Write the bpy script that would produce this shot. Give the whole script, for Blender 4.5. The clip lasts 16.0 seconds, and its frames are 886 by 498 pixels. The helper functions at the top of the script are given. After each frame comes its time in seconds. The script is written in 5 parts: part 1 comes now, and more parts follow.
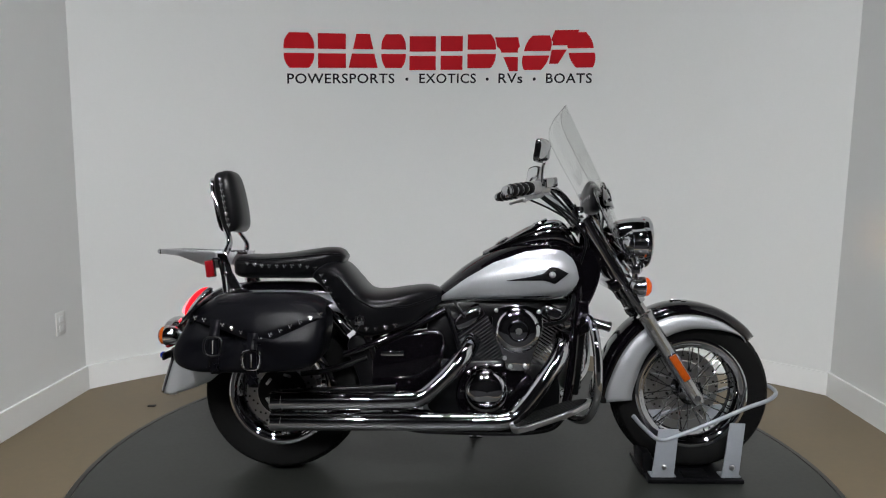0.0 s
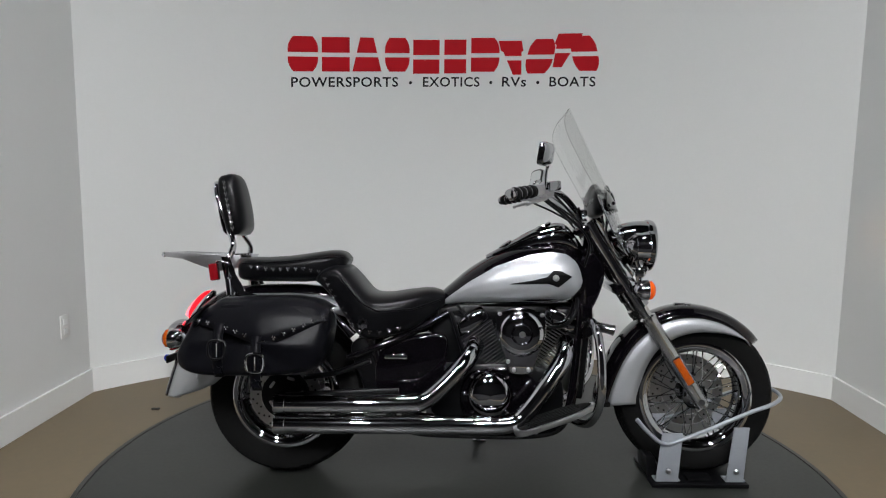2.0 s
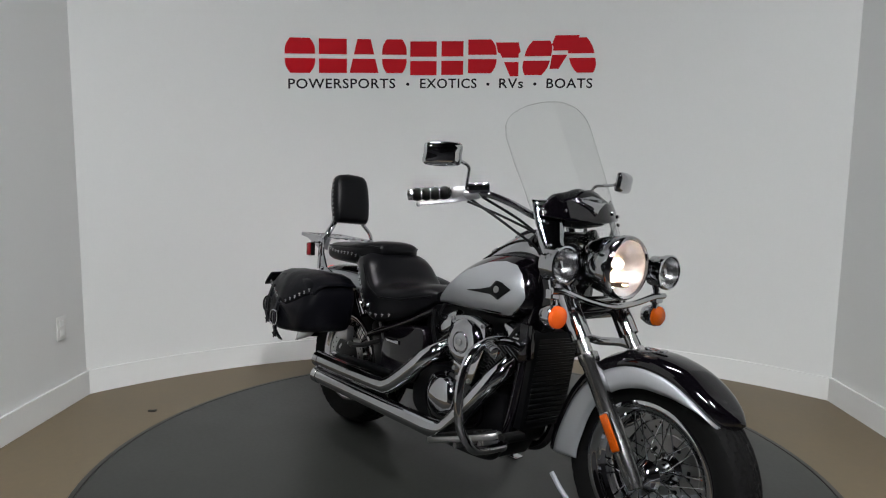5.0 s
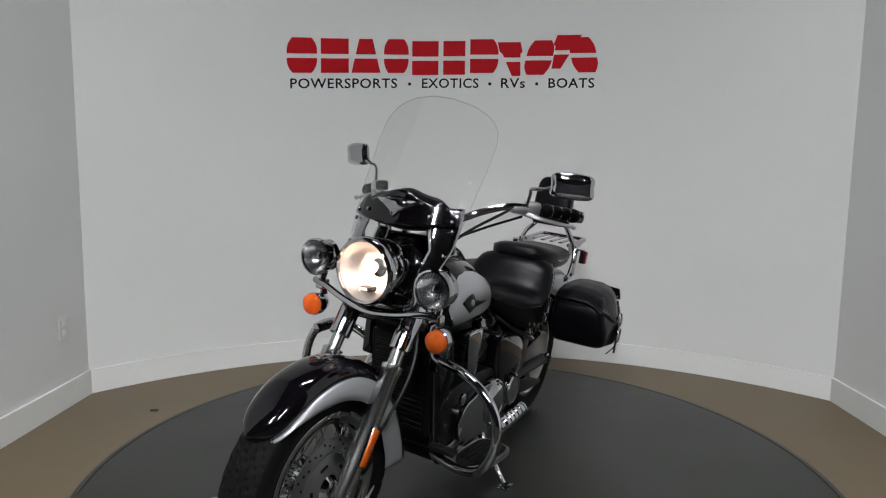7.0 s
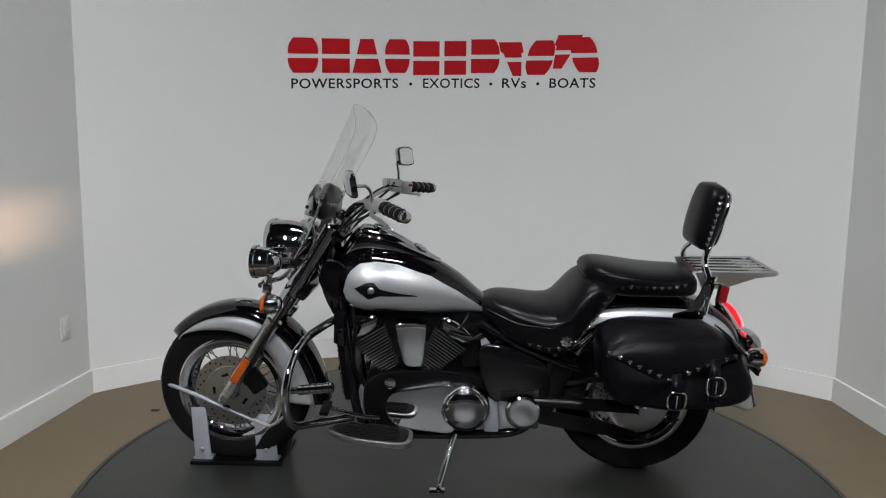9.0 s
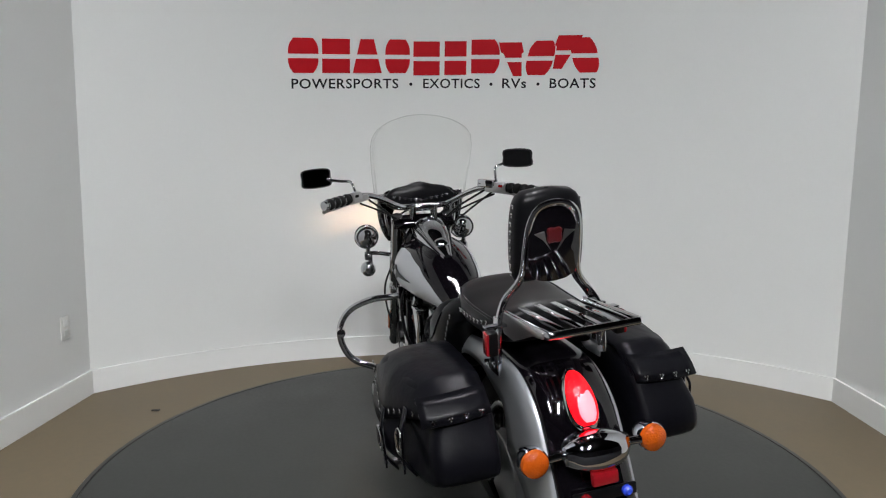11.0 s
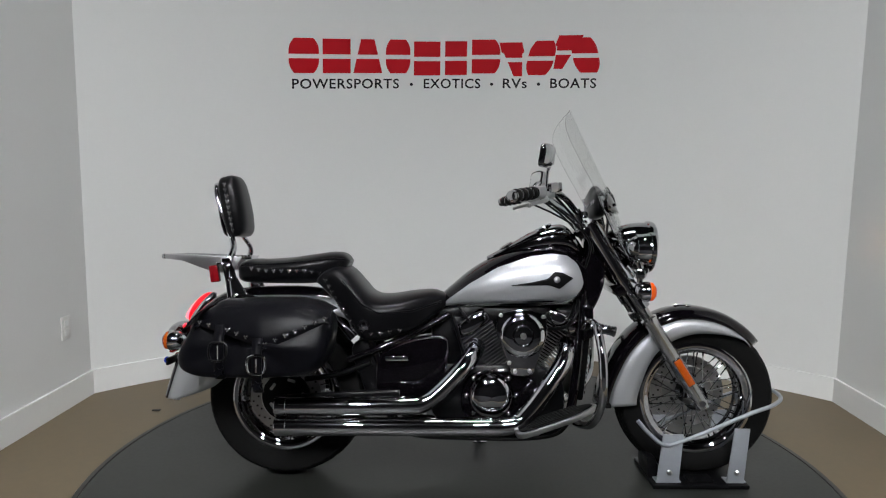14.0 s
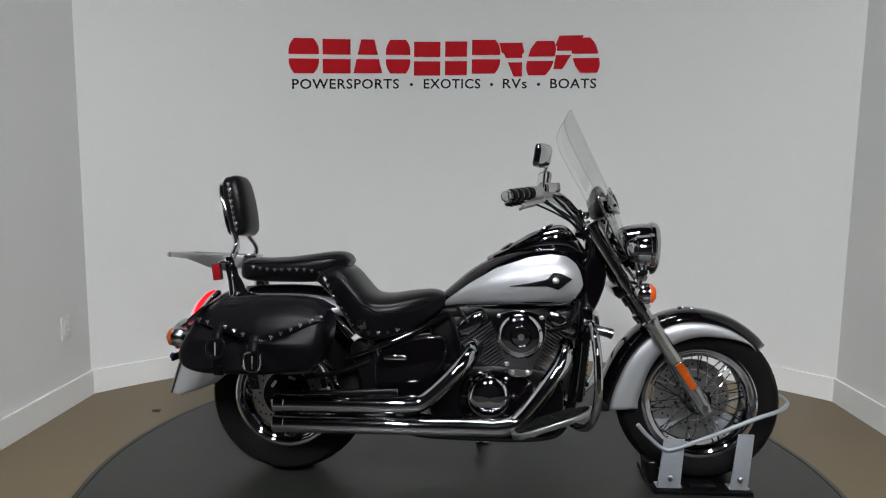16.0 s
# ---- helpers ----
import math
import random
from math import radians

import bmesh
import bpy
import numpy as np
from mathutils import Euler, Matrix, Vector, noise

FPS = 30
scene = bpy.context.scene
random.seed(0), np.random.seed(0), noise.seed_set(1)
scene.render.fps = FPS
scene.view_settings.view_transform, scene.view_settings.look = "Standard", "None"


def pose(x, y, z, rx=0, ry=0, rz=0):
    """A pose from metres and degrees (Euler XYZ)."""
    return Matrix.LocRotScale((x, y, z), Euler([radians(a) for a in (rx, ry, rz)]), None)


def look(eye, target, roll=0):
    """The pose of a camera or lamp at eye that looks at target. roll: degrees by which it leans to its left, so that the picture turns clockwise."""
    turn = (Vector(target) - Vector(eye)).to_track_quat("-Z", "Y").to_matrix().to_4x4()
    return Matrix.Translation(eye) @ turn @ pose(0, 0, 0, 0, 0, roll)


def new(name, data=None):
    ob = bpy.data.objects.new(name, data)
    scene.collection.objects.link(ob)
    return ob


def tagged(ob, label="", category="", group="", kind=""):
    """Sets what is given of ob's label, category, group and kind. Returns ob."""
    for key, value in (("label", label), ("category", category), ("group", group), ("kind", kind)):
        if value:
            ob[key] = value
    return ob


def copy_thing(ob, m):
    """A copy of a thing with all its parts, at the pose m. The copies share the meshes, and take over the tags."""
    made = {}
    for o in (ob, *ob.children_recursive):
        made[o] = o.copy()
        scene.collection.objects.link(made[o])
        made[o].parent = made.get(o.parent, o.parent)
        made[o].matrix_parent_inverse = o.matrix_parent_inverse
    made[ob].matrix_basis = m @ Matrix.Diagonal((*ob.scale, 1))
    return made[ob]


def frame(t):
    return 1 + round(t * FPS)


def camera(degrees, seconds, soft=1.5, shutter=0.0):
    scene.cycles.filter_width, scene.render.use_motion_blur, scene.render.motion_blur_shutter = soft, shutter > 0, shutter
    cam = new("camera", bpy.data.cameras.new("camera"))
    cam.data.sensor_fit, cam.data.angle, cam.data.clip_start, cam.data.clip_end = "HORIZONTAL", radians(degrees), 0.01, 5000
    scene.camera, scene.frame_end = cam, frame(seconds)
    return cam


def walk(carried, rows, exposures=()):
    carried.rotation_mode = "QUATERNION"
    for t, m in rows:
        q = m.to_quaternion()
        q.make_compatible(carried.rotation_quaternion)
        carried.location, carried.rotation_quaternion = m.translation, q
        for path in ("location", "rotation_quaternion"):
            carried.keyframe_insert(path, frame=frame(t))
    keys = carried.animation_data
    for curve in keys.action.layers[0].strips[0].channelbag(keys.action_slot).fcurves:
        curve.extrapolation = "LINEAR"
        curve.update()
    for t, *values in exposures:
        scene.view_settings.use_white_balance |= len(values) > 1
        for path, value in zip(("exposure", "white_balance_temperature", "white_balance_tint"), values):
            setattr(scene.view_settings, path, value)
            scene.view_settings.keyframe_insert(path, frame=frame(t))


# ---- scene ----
# ---- camera ----
F_PX, EYE = 1192.4, Vector((0.0, -2.7013, 1.2426))
cam = camera(66.65, 16.0, soft=1.15, shutter=0.0)


def gaze(dx, dy):
    """The standing camera's pose, with the small shake of its mount given as shifts of the picture."""
    yaw, pitch = radians(-1.865) - dx / F_PX, radians(-6.947) + dy / F_PX
    way = Vector((math.sin(yaw) * math.cos(pitch), math.cos(yaw) * math.cos(pitch), math.sin(pitch)))
    return look(EYE, EYE + way, 0.7115)


SHAKE = ((0, -7.7, -8.8), (0.5, -7.7, -8.8), (1, -1.6, -4.6), (1.5, -1.7, -3.9), (2, -1.4, -3.1), (2.5, -0.4, -2), (3, -1.6, -0.8),
         (3.5, -6.1, 0), (4.0, -9.0, 0), (4.5, -8.0, -0.2), (6.5, -3.1, -0.8), (7.5, -3.1, -0.8), (8.5, -1.6, -0.8), (11.5, -0.8, -0.4),
         (13, 0, -0.4), (16, 0, 0))
GAIN = ((0, -0.13), (2.5, -0.13), (4.2, -0.14), (6.3, -0.25), (7.5, -0.29), (8.5, -0.25), (9.2, -0.21), (11.3, -0.03), (12.3, -0.02), (13, -0.12), (13.5, -0.17), (14.5, -0.18), (16, -0.18))
walk(cam, [(t, gaze(dx, dy)) for t, dx, dy in SHAKE], exposures=GAIN)

# ---- world and light ----
world = bpy.data.worlds.new("hall_air")
world.use_nodes = True
scene.world = world
world.node_tree.nodes["Background"].inputs[0].default_value = (0.5, 0.55, 0.6, 1)
world.node_tree.nodes["Background"].inputs[1].default_value = 0.02


# ---- materials ----
def nodes_of(name):
    m = bpy.data.materials.new(name)
    m.use_nodes = True
    nt = m.node_tree
    return m, nt, nt.nodes["Principled BSDF"]


def mat(name, colour, rough=0.5, metal=0.0, coat=0.0, var=0.15, scale=8.0, fine=120.0, bump=0.0, rough_var=0.1, emit=None, power=0.0,
        spec=0.5, bump_scale=None):
    """A surface with variation at two scales in colour and gloss, and a fine relief."""
    m, nt, p = nodes_of(name)
    co = nt.nodes.new("ShaderNodeTexCoord")
    big, small = nt.nodes.new("ShaderNodeTexNoise"), nt.nodes.new("ShaderNodeTexNoise")
    big.inputs["Scale"].default_value, small.inputs["Scale"].default_value = scale, fine
    big.inputs["Detail"].default_value = 4
    for n in (big, small):
        nt.links.new(co.outputs["Object"], n.inputs["Vector"])
    mean = nt.nodes.new("ShaderNodeMath")
    mean.operation = "MULTIPLY_ADD"
    mean.inputs[1].default_value = 0.4
    nt.links.new(small.outputs["Fac"], mean.inputs[0])
    half = nt.nodes.new("ShaderNodeMath")
    half.operation = "MULTIPLY"
    half.inputs[1].default_value = 0.6
    nt.links.new(big.outputs["Fac"], half.inputs[0])
    nt.links.new(half.outputs[0], mean.inputs[2])
    ramp = nt.nodes.new("ShaderNodeMix")
    ramp.data_type = "RGBA"
    ramp.inputs[6].default_value = (*[c * (1 - var) for c in colour], 1)
    ramp.inputs[7].default_value = (*[min(1, c * (1 + var)) for c in colour], 1)
    nt.links.new(mean.outputs[0], ramp.inputs[0])
    nt.links.new(ramp.outputs[2], p.inputs["Base Color"])
    rr = nt.nodes.new("ShaderNodeMapRange")
    rr.inputs["To Min"].default_value = max(0.02, rough * (1 - 2 * rough_var))
    rr.inputs["To Max"].default_value = min(1, rough * (1 + 2 * rough_var))
    nt.links.new(mean.outputs[0], rr.inputs["Value"])
    nt.links.new(rr.outputs[0], p.inputs["Roughness"])
    p.inputs["Metallic"].default_value = metal
    p.inputs["Coat Weight"].default_value = coat
    p.inputs["Coat Roughness"].default_value = 0.04
    p.inputs["Specular IOR Level"].default_value = spec
    if bump:
        b = nt.nodes.new("ShaderNodeBump")
        b.inputs["Strength"].default_value = bump
        b.inputs["Distance"].default_value = 0.002
        src = small
        if bump_scale:
            src = nt.nodes.new("ShaderNodeTexVoronoi")
            src.inputs["Scale"].default_value = bump_scale
            nt.links.new(co.outputs["Object"], src.inputs["Vector"])
        nt.links.new(src.outputs[0], b.inputs["Height"])
        nt.links.new(b.outputs[0], p.inputs["Normal"])
    if emit:
        p.inputs["Emission Color"].default_value = (*emit, 1)
        p.inputs["Emission Strength"].default_value = power
    return m


def clear_mat(name, tint, gloss, rough=0.02, share=1.0):
    """A thin clear sheet: what is behind shows through, with a reflection that grows at a glancing angle."""
    m, nt, p = nodes_of(name)
    nt.nodes.remove(p)
    a, b, mix = nt.nodes.new("ShaderNodeBsdfTransparent"), nt.nodes.new("ShaderNodeBsdfGlossy"), nt.nodes.new("ShaderNodeMixShader")
    a.inputs[0].default_value = (*tint, 1)
    b.inputs["Roughness"].default_value = rough
    fr = nt.nodes.new("ShaderNodeFresnel")
    fr.inputs[0].default_value = gloss
    cut = nt.nodes.new("ShaderNodeMath")
    cut.operation = "MULTIPLY"
    cut.inputs[1].default_value = share
    nt.links.new(fr.outputs[0], cut.inputs[0])
    nt.links.new(cut.outputs[0], mix.inputs[0])
    nt.links.new(a.outputs[0], mix.inputs[1])
    nt.links.new(b.outputs[0], mix.inputs[2])
    nt.links.new(mix.outputs[0], nt.nodes["Material Output"].inputs[0])
    return m


M_WALL = mat("painted_drywall", (0.74, 0.75, 0.74), 0.6, var=0.03, scale=1.2, fine=60, bump=0.05, spec=0.3)
M_TRIM = mat("painted_baseboard", (0.80, 0.81, 0.80), 0.4, var=0.03, scale=2, fine=40)
M_FLOOR = mat("tan_concrete", (0.148, 0.115, 0.069), 0.55, var=0.32, scale=2.5, fine=30, bump=0.1)
M_TABLE = mat("grey_turntable", (0.0200, 0.0212, 0.0190), 0.38, var=0.4, scale=2.6, fine=55, bump=0.03, rough_var=0.2, spec=0.4)
# near-black colour stands in for an unlit hall and keeps reflections dark
M_HALL = mat("painted_darkness", (0.014, 0.0135, 0.015), 0.8, spec=0.15, var=0.2, scale=1, fine=20)
M_LAMP = mat("lamp_diffuser", (0.9, 0.9, 0.9), 0.4, var=0.02, emit=(0.962, 0.975, 0.997), power=372)
M_LAMP_LOW = mat("small_lamp_diffuser", (0.9, 0.9, 0.9), 0.4, var=0.02, emit=(0.97, 0.95, 1.0), power=165)
M_RED = mat("red_vinyl", (0.50, 0.007, 0.014), 0.6, var=0.06, spec=0.12)
M_BLACKVINYL = mat("black_vinyl", (0.012, 0.012, 0.014), 0.6, var=0.1, spec=0.12)
M_OUTLET = mat("white_plastic", (0.72, 0.72, 0.70), 0.35, var=0.03)
M_CHROME = mat("chrome", (0.50, 0.505, 0.52), 0.03, 1.0, var=0.06, scale=6, fine=60, rough_var=0.3)
M_ALU = mat("cast_aluminium", (0.46, 0.46, 0.47), 0.36, 1.0, var=0.15, fine=200, bump=0.15)
M_STEEL = mat("brushed_steel", (0.42, 0.42, 0.42), 0.3, 1.0, var=0.15, fine=300)
M_BLACK = mat("black_paint", (0.0025, 0.002, 0.003), 0.07, spec=0.3, coat=0.45, var=0.3, scale=3)
M_SILVER = mat("silver_paint", (0.47, 0.485, 0.505), 0.45, 0.75, coat=0.8, var=0.05, scale=3, fine=900)
M_LEATHER = mat("black_leather", (0.0035, 0.0035, 0.0042), 0.3, spec=0.16, var=0.35, scale=9, fine=140, bump=0.008, bump_scale=420, rough_var=0.03)
M_BAG = mat("bag_leather", (0.003, 0.003, 0.0045), 0.36, spec=0.11, var=0.4, scale=7, fine=32, bump=0.5, rough_var=0.25)
M_RUBBER = mat("tyre_rubber", (0.0045, 0.0045, 0.0045), 0.7, spec=0.12, var=0.3, scale=12, fine=160, bump=0.2)
M_PLASTIC = mat("black_plastic", (0.003, 0.003, 0.0035), 0.35, spec=0.16, var=0.3, fine=200, bump=0.1)
M_ENGINE = mat("black_engine_paint", (0.003, 0.003, 0.0035), 0.3, 0.0, spec=0.2, var=0.4, fine=150, bump=0.15)
M_FIN = mat("fin_edge_metal", (0.34, 0.34, 0.35), 0.3, 0.9, var=0.3, fine=100)
M_AMBER = mat("amber_lens", (0.42, 0.07, 0.004), 0.15, var=0.4, scale=60, fine=200, bump=0.6, bump_scale=180)
M_AMBER_ON = mat("lit_amber_lens", (0.55, 0.09, 0.008), 0.15, var=0.15, fine=160, emit=(1, 0.10, 0.02), power=0.22)
M_REDLENS = mat("red_lens", (0.22, 0.006, 0.01), 0.15, var=0.15, fine=160)
M_TAIL = mat("lit_tail_lens", (0.45, 0.008, 0.016), 0.12, var=0.5, scale=45, bump=0.6, bump_scale=140, emit=(1, 0.0015, 0.006), power=1.6)
M_BULB = mat("lit_headlight", (1, 0.9, 0.7), 0.3, var=0.05, emit=(1.0, 0.78, 0.68), power=4)
# emitter added in the headlight only for its spot on the wall
M_BEAM_EMITTER = mat("beam_emitter", (1, 0.9, 0.8), emit=(1.0, 0.60, 0.34), power=38000)
M_REFLECTOR = mat("lamp_reflector", (0.88, 0.88, 0.89), 0.34, 1.0, var=0.1, scale=30, bump=0.5, bump_scale=60)
M_GLASS = clear_mat("lamp_glass", (0.97, 0.97, 0.97), 1.3)
M_SHIELD = clear_mat("clear_screen", (0.985, 0.988, 0.985), 1.3, share=0.22)
M_MIRROR = mat("mirror_glass", (0.85, 0.86, 0.86), 0.02, 1.0, var=0.01)
M_FORK = mat("fork_aluminium", (0.52, 0.52, 0.515), 0.22, 1.0, var=0.15, fine=220)
M_GREYSTEEL = mat("grey_painted_steel", (0.30, 0.32, 0.35), 0.42, 0.2, var=0.12, fine=120)
M_POLISH = mat("polished_aluminium", (0.62, 0.62, 0.63), 0.2, 1.0, var=0.08, fine=220)
M_BLUE = mat("blue_lens", (0.02, 0.05, 0.5), 0.2)
M_DIAL = mat("dial_face", (0.05, 0.05, 0.055), 0.2, var=0.2)
M_DEBRIS = mat("dark_scrap", (0.03, 0.028, 0.025), 0.7)


# ---- building helpers ----
def part(name, bm, material, parent, label="", sharp=40, thick=0.0, m=None):
    """Links a bmesh as one mesh object under a thing or a part."""
    if m is not None:
        bmesh.ops.transform(bm, matrix=m, verts=bm.verts)
    bmesh.ops.recalc_face_normals(bm, faces=bm.faces)
    me = bpy.data.meshes.new(name)
    bm.to_mesh(me)
    bm.free()
    me.materials.append(material)
    me.shade_smooth()
    me.set_sharp_from_angle(angle=radians(sharp))
    ob = new(name, me)
    ob.parent = parent
    if thick:
        s = ob.modifiers.new("shell", "SOLIDIFY")
        s.thickness, s.offset = thick, 0
    if label:
        ob["label"] = label
    return ob


def again(ob, m):
    """Another object on the same mesh, under the same parent, at the pose m in its parent's space."""
    o = bpy.data.objects.new(ob.name.split(".")[0], ob.data)
    scene.collection.objects.link(o)
    o.parent, o.matrix_basis = ob.parent, m
    if "label" in ob:
        o["label"] = ob["label"]
    return o


def join(*bms):
    out = bmesh.new()
    for b in bms:
        me = bpy.data.meshes.new("t")
        b.to_mesh(me)
        b.free()
        out.from_mesh(me)
        bpy.data.meshes.remove(me)
    return out


def glide(pts, n=6):
    """A smooth line through the points."""
    p = [Vector(q) for q in pts]
    p = [2 * p[0] - p[1]] + p + [2 * p[-1] - p[-2]]
    out = []
    for i in range(1, len(p) - 2):
        a, b, c, d = p[i - 1:i + 3]
        for k in range(n):
            t = k / n
            out.append(0.5 * (2 * b + (c - a) * t + (2 * a - 5 * b + 4 * c - d) * t * t + (3 * b - a - 3 * c + d) * t ** 3))
    return out + [p[-2]]


def skin(rings, caps=True, loop=False):
    bm = bmesh.new()
    vs = [[bm.verts.new(p) for p in r] for r in rings]
    n = len(rings[0])
    for i in range(len(vs) - (0 if loop else 1)):
        a, b = vs[i], vs[(i + 1) % len(vs)]
        for k in range(n):
            bm.faces.new((a[k], a[(k + 1) % n], b[(k + 1) % n], b[k]))
    if caps and not loop:
        bm.faces.new(vs[0])
        bm.faces.new(vs[-1])
    return bm


def sheet(rows):
    bm = bmesh.new()
    vs = [[bm.verts.new(p) for p in r] for r in rows]
    for a, b in zip(vs, vs[1:]):
        for k in range(len(a) - 1):
            bm.faces.new((a[k], a[k + 1], b[k + 1], b[k]))
    return bm


def tube(pts, r, seg=12, n=6, flat=1.0, straight=False):
    """A round bar along the points; r is one radius or one for each end."""
    path = [Vector(p) for p in pts] if straight else glide(pts, n)
    r0, r1 = r if isinstance(r, tuple) else (r, r)
    rings, side = [], None
    for i, p in enumerate(path):
        d = (path[min(i + 1, len(path) - 1)] - path[max(i - 1, 0)]).normalized()
        if side is None:
            side = d.orthogonal().normalized()
        side = (side - d * side.dot(d)).normalized()
        up = d.cross(side)
        rr = r0 + (r1 - r0) * i / (len(path) - 1)
        rings.append([p + rr * (math.cos(a) * side * flat + math.sin(a) * up) for a in [2 * math.pi * k / seg for k in range(seg)]])
    return skin(rings)


def turned(profile, c, axis, seg=32, closed=False, ripple=None, open_ends=False):
    """A turned body: profile rows of radius and place along the axis, round the axis through c."""
    d = Vector(axis).normalized()
    u = d.orthogonal().normalized()
    w = d.cross(u)
    rings = []
    for r, h in profile:
        ring = []
        for k in range(seg):
            a = 2 * math.pi * k / seg
            rr = r + (ripple(a, h, r) if ripple else 0)
            ring.append(Vector(c) + d * float(h) + float(max(rr, 1e-4)) * (math.cos(a) * u + math.sin(a) * w))
        rings.append(ring)
    return skin(rings, caps=not closed and not open_ends, loop=closed)


def prism(outline, y0, y1, bevel=0.004, seg=2, dome=0.0):
    """An outline in x and z, drawn out between two places across."""
    bm = bmesh.new()
    a = [bm.verts.new((x, y0, z)) for x, z in outline]
    b = [bm.verts.new((x, y1, z)) for x, z in outline]
    n = len(a)
    bm.faces.new(a)
    bm.faces.new(b[::-1])
    for k in range(n):
        bm.faces.new((a[k], b[k], b[(k + 1) % n], a[(k + 1) % n]))
    if bevel:
        bmesh.ops.recalc_face_normals(bm, faces=bm.faces)
        bmesh.ops.bevel(bm, geom=bm.edges[:], offset=bevel, segments=seg, profile=0.5, affect="EDGES", clamp_overlap=True)
    return bm


def block(size, c, bevel=0.004, m=None, seg=2):
    bm = bmesh.new()
    bmesh.ops.create_cube(bm, size=1)
    bmesh.ops.scale(bm, vec=size, verts=bm.verts)
    if bevel:
        bmesh.ops.bevel(bm, geom=bm.edges[:], offset=bevel, segments=seg, profile=0.5, affect="EDGES", clamp_overlap=True)
    if m is not None:
        bmesh.ops.transform(bm, matrix=m, verts=bm.verts)
    bmesh.ops.translate(bm, vec=c, verts=bm.verts)
    return bm


def smooth_outline(pts, n=4):
    p = [Vector((x, 0, z)) for x, z in pts]
    out, k = [], len(p)
    for i in range(k):
        a, b, c, d = p[i - 1], p[i], p[(i + 1) % k], p[(i + 2) % k]
        for j in range(n):
            t = j / n
            q = 0.5 * (2 * b + (c - a) * t + (2 * a - 5 * b + 4 * c - d) * t * t + (3 * b - a - 3 * c + d) * t ** 3)
            out.append((q.x, q.z))
    return out


class Form:
    """A long rounded body: at stations along x its top, its bottom and its half width."""

    def __init__(self, xs, top, bot, half, up=2.3, low=3.5, mid=0.5):
        order = np.argsort(xs)
        self.xs, self.top, self.bot, self.half = (np.array(a, float)[order] for a in (xs, top, bot, half))
        self.up, self.low, self.mid = up, low, mid

    def at(self, x):
        def ip(v):
            i = int(np.clip(np.searchsorted(self.xs, x) - 1, 0, len(self.xs) - 2))
            x0, x1 = self.xs[i], self.xs[i + 1]
            t = min(max((x - x0) / (x1 - x0), 0), 1)
            m0 = (v[i + 1] - v[max(i - 1, 0)]) / (x1 - self.xs[max(i - 1, 0)])
            m1 = (v[min(i + 2, len(v) - 1)] - v[i]) / (self.xs[min(i + 2, len(v) - 1)] - x0)
            h = x1 - x0
            return ((2 * t ** 3 - 3 * t * t + 1) * v[i] + (t ** 3 - 2 * t * t + t) * h * m0
                    + (-2 * t ** 3 + 3 * t * t) * v[i + 1] + (t ** 3 - t * t) * h * m1)
        return ip(self.top), ip(self.bot), ip(self.half)

    def y(self, x, z):
        t, b, w = self.at(x)
        c = b + (t - b) * self.mid
        q = (z - c) / (t - c) if z > c else (c - z) / (c - b)
        n = self.up if z > c else self.low
        return w * max(0, 1 - min(abs(q), 1) ** n) ** (1 / n)

    def mesh(self, n=36, seg=28):
        rings = []
        for x in np.linspace(self.xs[0], self.xs[-1], n):
            t, b, w = self.at(x)
            c = b + (t - b) * self.mid
            ring = []
            for k in range(seg):
                a = 2 * math.pi * k / seg
                ca, sa = math.cos(a), math.sin(a)
                e = self.up if sa > 0 else self.low
                ring.append((x, w * math.copysign(abs(ca) ** (2 / e), ca),
                             c + (t - c if sa > 0 else c - b) * math.copysign(abs(sa) ** (2 / e), sa)))
            rings.append(ring)
        return skin(rings)


def mirrored(pts):
    return [(x, -y, z) for x, y, z in pts]


# ---- the bay ----
WALL_C, WALL_R, WALL_H = Vector((0.08, -1.06, 0)), 2.79, 4.0


def round_wall(phi, z, off=0.0):
    """A place on the curved wall, by the angle from its middle in degrees; off: metres in front of it."""
    a = radians(phi)
    return Vector((WALL_C.x + (WALL_R - off) * math.sin(a), WALL_C.y + (WALL_R - off) * math.cos(a), z))


def structure(name, bm, material, label, sharp=30, category=""):
    return tagged(part(name, bm, material, None, sharp=sharp), label, category or name.split("_")[0], kind="structure")


def box_between(a, b):
    a, b = Vector(a), Vector(b)
    return block(b - a, (a + b) / 2, bevel=0)


